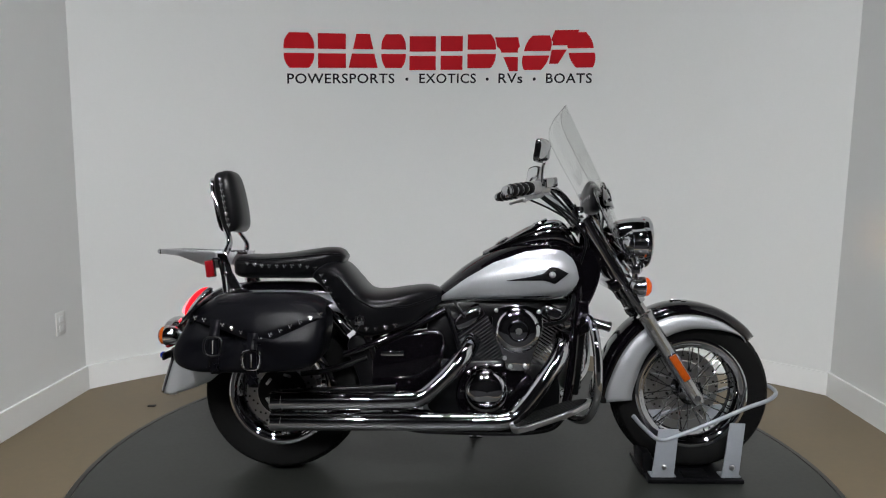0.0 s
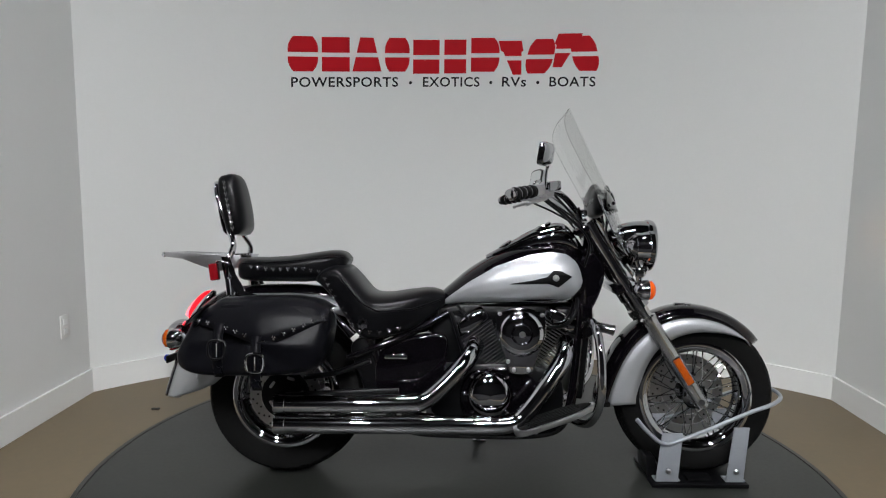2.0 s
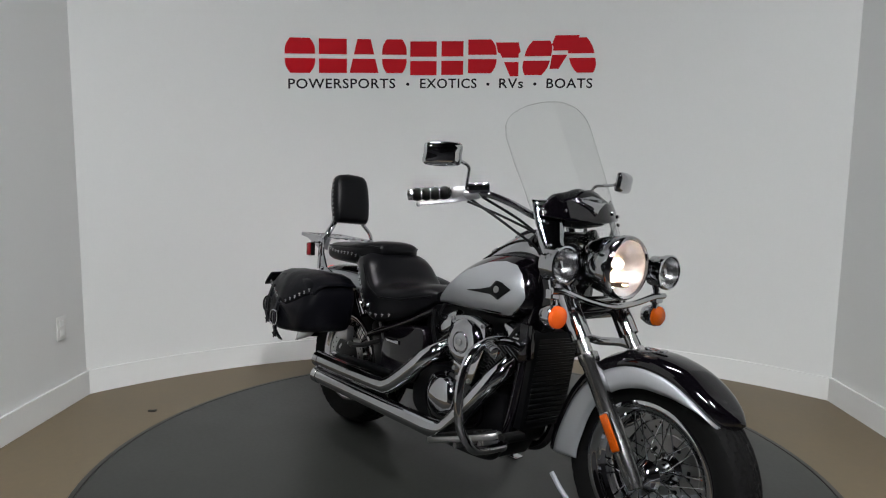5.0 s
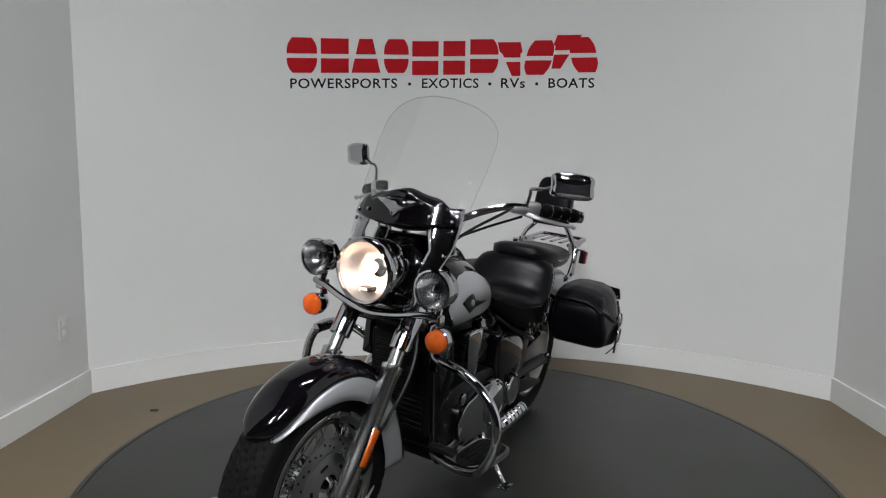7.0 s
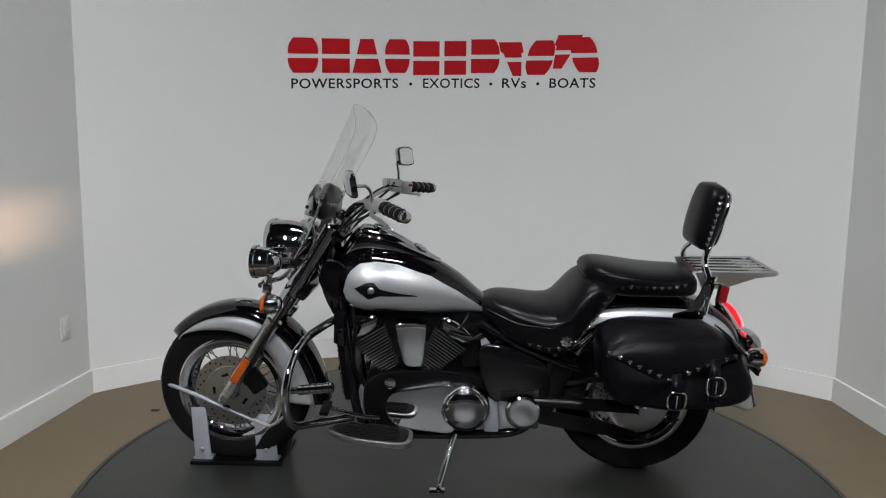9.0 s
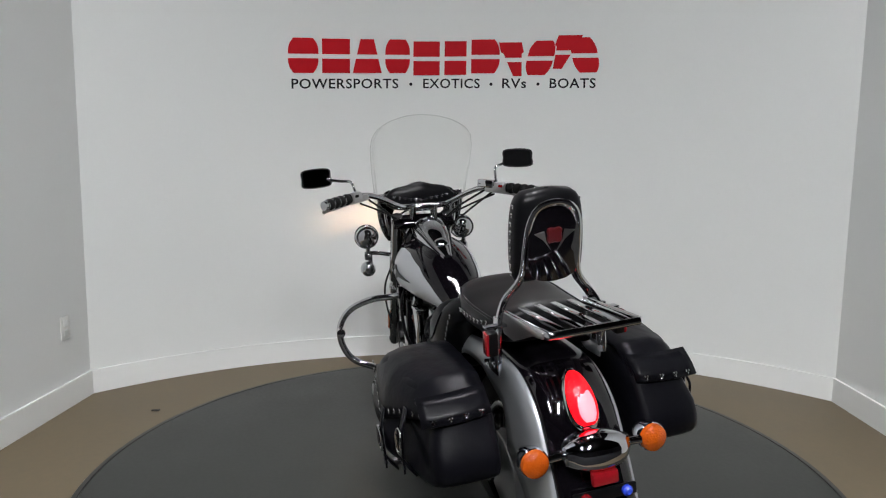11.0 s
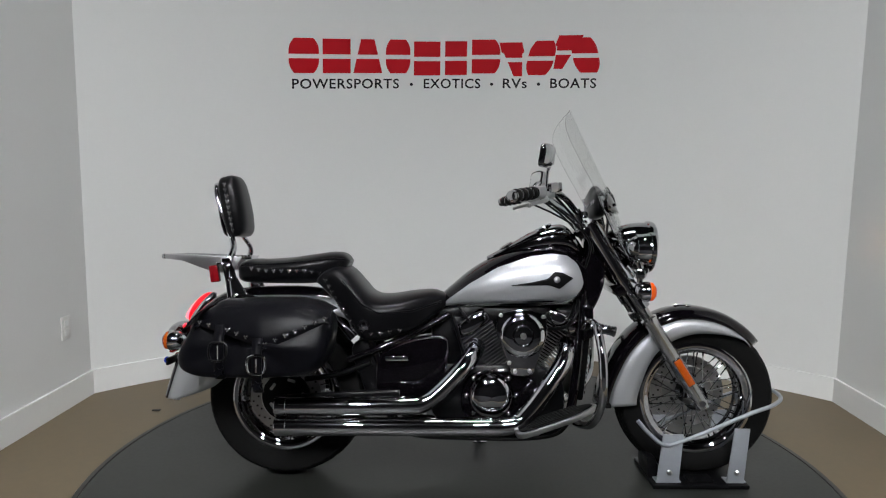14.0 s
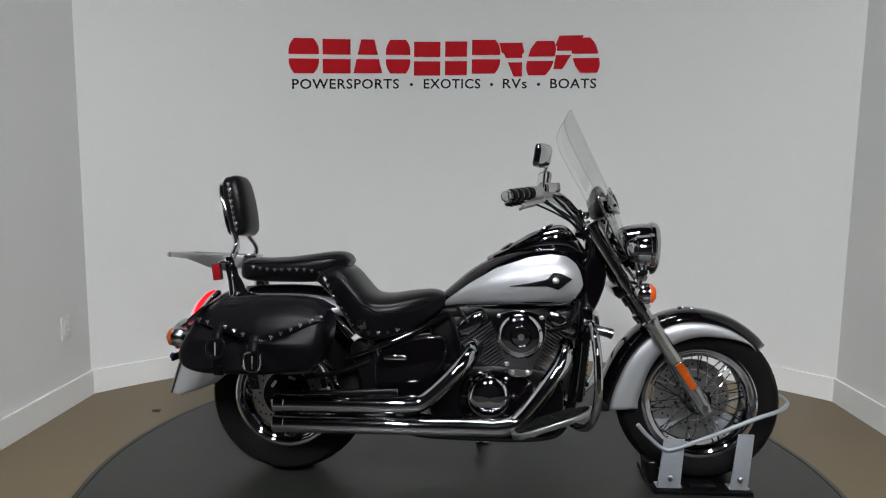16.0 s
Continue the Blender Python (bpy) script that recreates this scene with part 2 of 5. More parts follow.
def build_bay():
    structure("floor", box_between((-2.6, -1.56, -0.2), (2.6, 2.6, -0.006)), M_FLOOR, "worn tan concrete floor around a turntable")
    # unseen hall floor, its darkness put into the colour
    structure("floor_hall", join(box_between((-9, -9, -0.2), (9, -1.56, -0.006)), box_between((-9, -1.56, -0.2), (-2.6, 2.6, -0.006)), box_between((2.6, -1.56, -0.2), (9, 2.6, -0.006))), M_HALL, "unseen hall floor in front of the bay, darkness put into its colour")
    left, right = -48.7, 44.5
    n = 64
    arc = [left + (right - left) * i / n for i in range(n + 1)]

    def curved(z0, z1, off, back):
        return skin([[round_wall(p, z0, off), round_wall(p, z1, off), round_wall(p, z1, back), round_wall(p, z0, back)] for p in arc])
    structure("wall_back", curved(-0.01, WALL_H, 0, -0.12), M_WALL, "curved white painted drywall behind the turntable")
    structure("baseboard_back", curved(-0.005, 0.125, 0.014, 0.001), M_TRIM, "white painted baseboard along the curved wall", category="baseboard")
    xl, xr = round_wall(left, 0).x, round_wall(right, 0).x
    yl, yr = round_wall(left, 0).y, round_wall(right, 0).y
    structure("wall_west", box_between((xl - 0.12, -1.6, -0.01), (xl, yl, WALL_H)), M_WALL, "plain white painted side wall of the bay")
    structure("wall_east", box_between((xr, -1.6, -0.01), (xr + 0.12, yr, WALL_H)), M_WALL, "plain white painted side wall of the bay")
    structure("baseboard_west", box_between((xl + 0.001, -1.6, -0.005), (xl + 0.015, yl - 0.005, 0.125)), M_TRIM, "white painted baseboard on the side wall", category="baseboard")
    structure("baseboard_east", box_between((xr - 0.015, -1.6, -0.005), (xr - 0.001, yr - 0.005, 0.125)), M_TRIM, "white painted baseboard on the side wall", category="baseboard")
    # unseen ceiling and hall walls, added to close the room in painted darkness
    structure("ceiling", box_between((-9, -9, WALL_H), (9, 2.6, WALL_H + 0.1)), M_HALL, "unseen ceiling over the bay, darkness put into its colour")
    structure("wall_south", box_between((-9.1, -9.1, -0.1), (9.1, -9, WALL_H)), M_HALL, "unseen wall added at the far side of the hall, coloured near-black for darkness")
    structure("wall_hall_west", box_between((-9.1, -9, -0.1), (-9, 2.6, WALL_H)), M_HALL, "unseen wall added at the end of the hall, coloured near-black for darkness")
    structure("wall_hall_east", box_between((9, -9, -0.1), (9.1, 2.6, WALL_H)), M_HALL, "unseen wall added at the end of the hall, coloured near-black for darkness")
    structure("wall_hall_north", box_between((-9.1, 2.6, -0.1), (9.1, 2.7, WALL_H)), M_HALL, "unseen wall added behind the bay, coloured near-black for darkness")
    # socket on the side wall
    out = tagged(new("wall_outlet"), "white plastic wall outlet on the side wall", "outlet")
    out.location = (xl, 0.57, 0.41)
    part("cover_plate", block((0.006, 0.075, 0.118), (0.004, 0, 0), 0.002), M_OUTLET, out)
    for z in (-0.024, 0.024):
        part("socket", block((0.004, 0.034, 0.03), (0.008, 0, z), 0.0015), M_TRIM, out)
    # scrap on the floor
    s = new("floor_scrap")
    s.location = (-1.553, 0.54, -0.006)
    part("scrap_piece", join(block((0.035, 0.016, 0.008), (0, 0, 0.005), 0.003), block((0.014, 0.02, 0.006), (0.014, 0.006, 0.004), 0.002)), M_DEBRIS, s)
    tagged(s, "small dark scrap lying on the tan floor", "debris")


def ceiling_fixture(size, lamp, label, group):
    fix = new("ceiling_light")
    x, y = size
    part("housing", block((x + 0.06, y + 0.08, 0.05), (0, 0, 0.055), 0.01), M_OUTLET, fix)
    part("diffuser", block((x, y, 0.045), (0, 0, 0.012), 0.012), lamp, fix, "glowing white diffuser")
    return tagged(fix, label, "ceiling light", group)


def build_lamps():
    """A long fixture at either side in front of the bay, two short ones over the turntable."""
    far = ceiling_fixture((0.12, 1.7), M_LAMP, "long white fluorescent fixture on the ceiling", "lights in front of the bay")
    far.location = (-0.85, -4.3, WALL_H - 0.085)
    copy_thing(far, pose(0.85, -4.3, WALL_H - 0.085))
    near = ceiling_fixture((0.48, 0.15), M_LAMP_LOW, "short white lamp on the ceiling over the turntable", "lights over the turntable")
    # added, unseen: deep black louvres keep the light of the short lamps on the turntable
    for y in (-0.13, 0.13):
        part("light_blocker", block((0.56, 0.006, 0.30), (0, y, -0.09), 0.001), M_HALL, near, "added black plate that blocks light from the walls")
    for x in (-0.28, 0.28):
        part("light_blocker", block((0.006, 0.254, 0.30), (x, 0, -0.09), 0.001), M_HALL, near, "added black plate that blocks light from the walls")
    for x in (-0.14, 0.0, 0.14):
        part("louvre", block((0.004, 0.25, 0.24), (x, 0, -0.12), 0.001), M_HALL, near, "added black louvre that blocks sideways light")
    near.location = (-0.28, -0.3, WALL_H - 0.085)
    copy_thing(near, pose(0.32, -0.3, WALL_H - 0.085))


# ---- the sign ----
def on_wall(phi, dz, off):
    """Sign height over its slightly bowed base line."""
    return round_wall(phi, 1.7465 - 4.9e-5 * (phi - 5) ** 2 + dz, off)


def text_mesh(words, height):
    cu = bpy.data.curves.new("words", "FONT")
    cu.body, cu.size, cu.space_character = words, 1.0, 1.08
    cu.resolution_u, cu.offset = 3, 0.013
    ob = bpy.data.objects.new("words", cu)
    scene.collection.objects.link(ob)
    bpy.context.view_layer.update()
    me = bpy.data.meshes.new_from_object(ob.evaluated_get(bpy.context.evaluated_depsgraph_get()))
    bm = bmesh.new()
    bm.from_mesh(me)
    bpy.data.objects.remove(ob)
    bpy.data.meshes.remove(me)
    return bm


def logo_side(kind, z0, z1, side):
    """One flank of a logo shape from z0 to z1 (0 to 1 over its height): places across it, 0 left and 1 right."""
    out = []
    for i in range(9):
        z = z0 + (z1 - z0) * i / 8
        e = abs(2 * z - 1)
        inset = {"round": 0.34 * max(0, e - 0.25) ** 2.2, "block": 0.02, "peak": 0.02 + 0.26 * z, "wedge": 0.02 + 0.3 * (1 - z) if z < 0.7 else 0.02,
                 "bow": 0.3 * max(0, e - 0.2) ** 2.2 if side else 0.02}[kind]
        out.append((1 - inset if side else inset, z))
    return out


def build_sign():
    sign = tagged(new("wall_sign"), "red block logo over black lettering on the curved wall", "sign")
    # the logo: eleven plain shapes: left, right, bottom, top, lean, outline
    shapes = [(-24.8, -21.0, 0.095, 0.305, 0, "round"), (-20.6, -16.9, 0.095, 0.303, 0, "block"), (-16.7, -12.8, 0.096, 0.303, 0, "peak"), (-12.4, -9.2, 0.095, 0.303, 0, "round"),
              (-8.8, -5.2, 0.082, 0.292, 0, "block"), (-4.7, -1.7, 0.084, 0.294, 0, "block"), (-1.2, 2.6, 0.094, 0.304, 0, "bow"), (2.9, 6.0, 0.075, 0.285, -0.5, "wedge"),
              (6.2, 9.6, 0.082, 0.294, 0.5, "round"), (9.3, 12.5, 0.12, 0.325, 0.8, "wedge"), (11.9, 15.2, 0.096, 0.31, -0.5, "round")]
    for a, b, lo, hi, lean, kind in shapes:
        logo = bmesh.new()
        for low_half in (True, False):
            z0, z1 = (0.0, 0.42) if low_half else (0.55, 1.0)
            ring = [(q, z) for q, z in logo_side(kind, z0, z1, 1)] + [(q, z) for q, z in reversed(logo_side(kind, z0, z1, 0))]
            place = [(a + (b - a) * q + lean * (2 * z - 1), lo + (hi - lo) * z) for q, z in ring]
            front = [logo.verts.new(on_wall(p, z, 0.0045)) for p, z in place]
            rear = [logo.verts.new(on_wall(p, z, 0.0008)) for p, z in place]
            logo.faces.new(front)
            for k in range(len(front)):
                j = (k + 1) % len(front)
                logo.faces.new((front[k], front[j], rear[j], rear[k]))
        part("logo_shape", logo, M_RED, sign, "red vinyl logo shape")
    for words, a, b in (("POWERSPORTS", -24.41, -10.68), ("EXOTICS", -7.42, 0.05), ("RVs", 3.0, 6.14), ("BOATS", 9.18, 15.05)):
        bm = text_mesh(words, 0.06)
        xs, ys = [v.co.x for v in bm.verts], [v.co.y for v in bm.verts]
        x0, x1, y1 = min(xs), max(xs), max(ys)
        y0 = min(ys)
        ext = bmesh.ops.extrude_face_region(bm, geom=bm.faces[:])
        top = {g for g in ext["geom"] if isinstance(g, bmesh.types.BMVert)}
        for v in bm.verts:
            phi = a + (b - a) * (v.co.x - x0) / (x1 - x0)
            v.co = on_wall(phi, (v.co.y - y0) / (y1 - y0) * 0.0615, 0.003 if v in top else 0.0008)
        part("lettering", bm, M_BLACKVINYL, sign, "black vinyl lettering")
    for phi in (-9.05, 1.53, 7.67):
        c = on_wall(phi, 0.026, 0)
        part("dot", turned([(0.010, 0.0008), (0.010, 0.0035)], c, (WALL_C - c) * Vector((1, 1, 0)), 20), M_BLACKVINYL, sign, "black vinyl dot")


# ---- the motorcycle, in its own space: x forward, y to its left, z up ----
bike = tagged(new("motorcycle"), "black and silver touring cruiser motorcycle leaning on its side stand", "motorcycle")
FRONT, REAR = Vector((0.945, 0, 0.325)), Vector((-0.702, 0, 0.322))
FORK = Vector((-0.541, 0, 0.841))
_p = Vector((0.47, 0, 1.0))
STEER = Matrix.Translation(_p) @ Matrix.Rotation(radians(-4.2), 4, FORK) @ Matrix.Translation(-_p)
SIDES = (-1, 1)


def wheel(name, c, tyre_w, tyre_r, rim_r, disc_y, disc_r, m, carrier, slots):
    hub = part(name, turned([(0.022, -0.085), (0.03, -0.08), (0.05, -0.055), (0.034, -0.045), (0.032, 0.045), (0.05, 0.055), (0.03, 0.08), (0.022, 0.085)], c, (0, 1, 0), 28),
               M_CHROME, bike, "spoked wheel with a chrome rim", m=m)
    w = tyre_w / 2

    def tread(a, h, r):
        if r < tyre_r - 0.03:
            return 0
        k = (a * 38 / math.pi + abs(h) / w * 1.6) % 1
        return -0.005 if k < 0.22 or abs(abs(h) - 0.3 * w) < 0.06 * w else 0
    prof = [(rim_r - 0.012, -0.7 * w), (rim_r + 0.012, -0.9 * w), ((rim_r + tyre_r) / 2, -w), (tyre_r - 0.028, -0.95 * w)]
    prof += [(tyre_r - 0.024 * abs(q) ** 2.2, q * 0.92 * w) for q in np.linspace(-1, 1, 25)]
    prof += [(tyre_r - 0.028, 0.95 * w), ((rim_r + tyre_r) / 2, w), (rim_r + 0.012, 0.9 * w), (rim_r - 0.012, 0.7 * w)]
    part("tyre", turned(prof, c, (0, 1, 0), 190, closed=True, ripple=tread), M_RUBBER, hub, "black rubber tyre with a grooved tread", sharp=25, m=m)
    rw = 0.72 * w
    prof = [(rim_r + 0.006, -rw - 0.004), (rim_r + 0.004, -rw + 0.004), (rim_r - 0.012, -rw + 0.012), (rim_r - 0.02, -rw * 0.6), (rim_r - 0.032, -rw * 0.4), (rim_r - 0.034, 0),
            (rim_r - 0.032, rw * 0.4), (rim_r - 0.02, rw * 0.6), (rim_r - 0.012, rw - 0.012), (rim_r + 0.004, rw - 0.004), (rim_r + 0.006, rw + 0.004), (rim_r - 0.004, rw), (rim_r - 0.004, -rw)]
    part("rim", turned(prof, c, (0, 1, 0), 72, closed=True), M_CHROME, hub, "chrome wheel rim", m=m)
    for q in SIDES:
        lip = [(rim_r + 0.006, q * 0.78 * w), (rim_r + 0.006, q * 0.90 * w), (rim_r - 0.003, q * 0.935 * w), (rim_r - 0.014, q * 0.90 * w), (rim_r - 0.018, q * 0.84 * w), (rim_r - 0.028, q * 0.80 * w), (rim_r - 0.034, q * 0.66 * w), (rim_r - 0.02, q * 0.62 * w)]
        part("rim_lip", turned(lip, c, (0, 1, 0), 72, closed=True), M_CHROME, hub, "stepped chrome rim lip", m=m)
    # spokes, in crossed pairs on both flanges
    spoke = None
    length = rim_r - 0.03 - 0.044
    for k in range(40):
        side = 1 if k % 2 else -1
        a = 2 * math.pi * k / 40
        lean = 0.55 if (k // 2) % 2 else -0.55
        p0 = Vector(c) + Vector((math.cos(a) * 0.046, side * 0.052, math.sin(a) * 0.046))
        b = a + lean * 0.75
        p1 = Vector(c) + Vector((math.cos(b) * (rim_r - 0.032), side * 0.012, math.sin(b) * (rim_r - 0.032)))
        d = p1 - p0
        pm = m @ Matrix.Translation(p0) @ d.to_track_quat("Z", "Y").to_matrix().to_4x4() @ Matrix.Diagonal((1, 1, d.length / 0.15, 1))
        if spoke is None:
            spoke = part("spoke", turned([(0.0021, 0), (0.0021, 0.13), (0.0032, 0.132), (0.0032, 0.15)], (0, 0, 0), (0, 0, 1), 6), M_CHROME, hub)
            spoke.matrix_basis = pm
        else:
            again(spoke, pm)
    dc = Vector(c) + Vector((0, disc_y, 0))
    part("brake_disc", turned([(disc_r - 0.042, -0.0025), (disc_r, -0.0025), (disc_r, 0.0025), (disc_r - 0.042, 0.0025)], dc, (0, 1, 0), 64, closed=True), M_STEEL, hub, "drilled steel brake disc", m=m)
    holes = []
    for k in range(40):
        a = 2 * math.pi * k / 40
        r = disc_r - (0.010, 0.021, 0.031)[k % 3]
        holes.append(turned([(0.0042, -0.0032), (0.0042, 0.0032)], dc + Vector((math.cos(a) * r, 0, math.sin(a) * r)), (0, 1, 0), 8))
    tagged(part("drilling", join(*holes), M_PLASTIC, hub, "dark drilled holes", m=m), kind="stuff")
    part("disc_carrier", turned([(0.03, -0.006), (disc_r - 0.055, -0.004), (disc_r - 0.045, -0.003), (disc_r - 0.045, 0.003), (disc_r - 0.055, 0.004), (0.03, 0.006)], dc, (0, 1, 0), 40), carrier, hub, "disc carrier", m=m)
    for k in range(5):
        a = 2 * math.pi * k / 5
        r = disc_r * 0.47
        part("slot", block((0.034, 0.014, 0.014), dc + Vector((math.cos(a) * r, 0, math.sin(a) * r)), 0.005, Matrix.Rotation(-a + math.pi / 2, 4, "Y")), slots, hub, "oval slot", m=m)
    return hub


def arc_fender(name, spine, centre, sections, material, label, thick=0.004, m=None, parent=None):
    """A fender strip: at each spine point rows of (across, depth towards the centre)."""
    rows = []
    for i, p in enumerate(spine):
        d = (Vector(centre) - p)
        d.y = 0
        full = d.length
        d.normalize()
        rows.append([p + d * float(dep) + Vector((0, float(y), 0)) for y, dep in sections(i / (len(spine) - 1), full)])
    return part(name, sheet(rows), material, parent or bike, label, sharp=60, thick=thick, m=m)


def build_front():
    w = wheel("front_wheel", FRONT, 0.135, 0.318, 0.217, 0.062, 0.15, STEER, M_STEEL, M_PLASTIC)
    # front fender
    angles = np.radians([41, 50, 62, 75, 90, 105, 120, 135, 150, 165, 178, 186])
    radii = [0.345, 0.348, 0.353, 0.36, 0.367, 0.373, 0.374, 0.373, 0.372, 0.376, 0.39, 0.40]
    spine = glide([FRONT + Vector((math.cos(a) * r, 0, math.sin(a) * r)) for a, r in zip(angles, radii)], 3)

    def depth(t):
        return np.interp(t, [0, 0.08, 0.3, 0.45, 0.6, 0.8, 1], [0.012, 0.04, 0.09, 0.11, 0.12, 0.14, 0.155])

    def crown(t, full):
        k = np.interp(t, [0, 0.03, 0.07, 0.12, 0.2, 1], [0.08, 0.45, 0.7, 0.88, 1, 1])
        return [(0.083 * math.sin(q * 1.4) / math.sin(1.4) * k, 0.046 * abs(q) ** 2.6) for q in np.linspace(-1, 1, 15)]

    def flank(s):
        def f(t, full):
            d, k = depth(t), np.interp(t, [0, 0.03, 0.07, 0.12, 0.2, 1], [0.08, 0.45, 0.7, 0.88, 1, 1])
            return [(s * (0.083 * k + e), 0.046 + (max(d, 0.049) - 0.046) * q) for q, e in ((0, 0), (0.15, 0.007), (0.4, 0.011), (0.7, 0.012), (1, 0.010))]
        return f
    fender = arc_fender("front_fender", spine, FRONT, crown, M_BLACK, "black fender with silver flanks", m=STEER)
    for s in SIDES:
        arc_fender("fender_flank", spine, FRONT, flank(s), M_SILVER, "silver painted fender flank", m=STEER, parent=fender)
    part("fender_ornament", join(block((0.07, 0.02, 0.008), (0.9, 0, 0.694), 0.003), block((0.02, 0.06, 0.006), (0.915, 0, 0.694), 0.002)), M_CHROME, fender, "chrome ornament shape", m=STEER)
    # fork
    for s in SIDES:
        y = s * 0.118
        base = FRONT + Vector((0, y, 0))
        leg = part("fork_leg", turned([(0.016, -0.03), (0.024, -0.025), (0.027, 0.0), (0.029, 0.1), (0.029, 0.36), (0.033, 0.365), (0.033, 0.39), (0.021, 0.395), (0.021, 0.50)], base, FORK, 20), M_FORK, bike, "bright aluminium front fork leg", m=STEER)
        part("fork_cover", turned([(0.034, 0.44), (0.034, 0.60), (0.030, 0.61), (0.030, 0.83), (0.024, 0.835)], base, FORK, 20), M_CHROME, leg, "chrome upper fork cover", m=STEER)
        part("axle_clamp", turned([(0.022, -0.02), (0.022, 0.012), (0.012, 0.016), (0.012, 0.024)], base + Vector((0, s * 0.005, 0)), (0, s, 0), 18), M_CHROME, leg, m=STEER)
        rot = FORK.to_track_quat("Z", "Y").to_matrix().to_4x4()
        part("side_reflector", block((0.012, 0.03, 0.115), base + FORK * 0.145 + Vector((0.004, s * 0.031, 0)), 0.005, rot), M_AMBER, leg, "orange side reflector", m=STEER)
        part("reflector_base", block((0.012, 0.036, 0.123), base + FORK * 0.145 + Vector((0.004, s * 0.026, 0)), 0.005, rot), M_CHROME, leg, m=STEER)
    part("brake_caliper", join(block((0.07, 0.05, 0.1), FRONT + Vector((-0.11, 0.085, 0.06)), 0.012, Matrix.Rotation(radians(35), 4, "Y"))), M_ENGINE, bike, "black front brake caliper", m=STEER)
    for h, size in ((0.53, (0.29, 0.07, 0.045)), (0.80, (0.29, 0.075, 0.035))):
        part("triple_clamp", block(size, FRONT + FORK * h + Vector((-0.03, 0, 0)), 0.012, FORK.to_track_quat("Z", "Y").to_matrix().to_4x4()), M_BLACK, bike, m=STEER)
    part("fork_shroud", Form([0.49, 0.51, 0.53, 0.55, 0.57], [0.96, 0.99, 0.99, 0.96, 0.90], [0.76, 0.72, 0.72, 0.74, 0.78], [0.06, 0.085, 0.09, 0.085, 0.06]).mesh(12, 20), M_BLACK, bike, "black shroud behind the headlight", m=STEER)
    # headlight
    hc = Vector((0.655, 0.006, 0.934))
    ax = Vector((1, 0, -0.04))
    head = part("headlight", turned([(0.004, -0.090), (0.024, -0.085), (0.047, -0.070), (0.058, -0.058), (0.0685, -0.043), (0.078, -0.025), (0.0855, -0.007), (0.0915, 0.012), (0.0965, 0.036), (0.0995, 0.062), (0.1005, 0.084), (0.106, 0.088), (0.107, 0.100), (0.104, 0.112), (0.097, 0.118), (0.0935, 0.11), (0.0935, 0.02)], hc, ax, 40), M_CHROME, bike, "round chrome headlight, lit", m=STEER)
    part("reflector_bowl", turned([(0.092, 0.108), (0.085, 0.08), (0.06, 0.045), (0.03, 0.03)], hc, ax, 36, open_ends=True), M_REFLECTOR, head, m=STEER)
    part("bulb", turned([(0.0, 0.05), (0.015, 0.054), (0.021, 0.068), (0.015, 0.082), (0.0, 0.088)], hc + Vector((0, 0, 0.008)), ax, 24), M_BULB, head, "glowing warm lamp bulb", m=STEER)
    # added slot and emitter below the bulb throw the warm spot on the wall
    tilt = STEER @ Matrix.Translation(hc + Vector((0.058, 0, -0.062))) @ Matrix.Rotation(radians(-3), 4, "Y")
    walls = join(block((0.046, 0.038, 0.003), (0.023, 0, 0.0055), 0), block((0.046, 0.038, 0.003), (0.023, 0, -0.0055), 0), block((0.046, 0.003, 0.008), (0.023, 0.0175, 0), 0), block((0.046, 0.003, 0.008), (0.023, -0.0175, 0), 0))
    part("beam_slot", walls, M_PLASTIC, head, "added dark slot that shapes the beam", m=tilt)
    part("arc", block((0.003, 0.022, 0.004), (0.002, 0, 0), 0), M_BEAM_EMITTER, head, "added emitter for the light spot on the wall", m=tilt)
    glass = part("lens", turned([(0.096, 0.106), (0.08, 0.117), (0.05, 0.124), (0.0, 0.127)], hc, ax, 36, open_ends=True), M_GLASS, head, "clear glass lens", m=STEER)
    glass.visible_shadow = False
    part("headlight_bracket", join(tube([(0.64, -0.12, 0.86), (0.67, -0.1, 0.82), (0.67, 0.1, 0.82), (0.64, 0.12, 0.86)], 0.012)), M_CHROME, head, m=STEER)
    # passing lamps and turn signals on one bar
    bar = part("light_bar", tube([(0.685, -0.25, 0.852), (0.70, -0.2, 0.848), (0.715, -0.1, 0.818), (0.728, 0, 0.80), (0.732, 0.1, 0.808), (0.735, 0.2, 0.828), (0.73, 0.262, 0.828)], 0.011), M_CHROME, bike, "bent chrome light bar", m=STEER)
    for s in SIDES:
        fc = Vector((0.672, -0.231, 0.934)) if s < 0 else Vector((0.712, 0.247, 0.912))
        fog = part("passing_lamp", turned([(0.004, -0.058), (0.018, -0.054), (0.032, -0.044), (0.043, -0.029), (0.051, -0.010), (0.0555, 0.012), (0.057, 0.028), (0.061, 0.03), (0.061, 0.044), (0.056, 0.046), (0.0535, 0.04), (0.0535, -0.02)], fc, (1, 0, 0), 32), M_CHROME, bike, "round chrome passing lamp, unlit", m=STEER)
        part("reflector_bowl", turned([(0.053, 0.04), (0.045, 0.015), (0.025, -0.005), (0.0, -0.01)], fc, (1, 0, 0), 28, open_ends=True), M_POLISH, fog, m=STEER)
        part("bulb_cap", turned([(0.014, 0.0), (0.014, 0.025), (0.006, 0.03)], fc, (1, 0, 0), 16), M_CHROME, fog, m=STEER)
        part("lens", turned([(0.056, 0.04), (0.04, 0.05), (0.02, 0.055), (0.0, 0.057)], fc, (1, 0, 0), 28, open_ends=True), M_GLASS, fog, "clear glass lens", m=STEER).visible_shadow = False
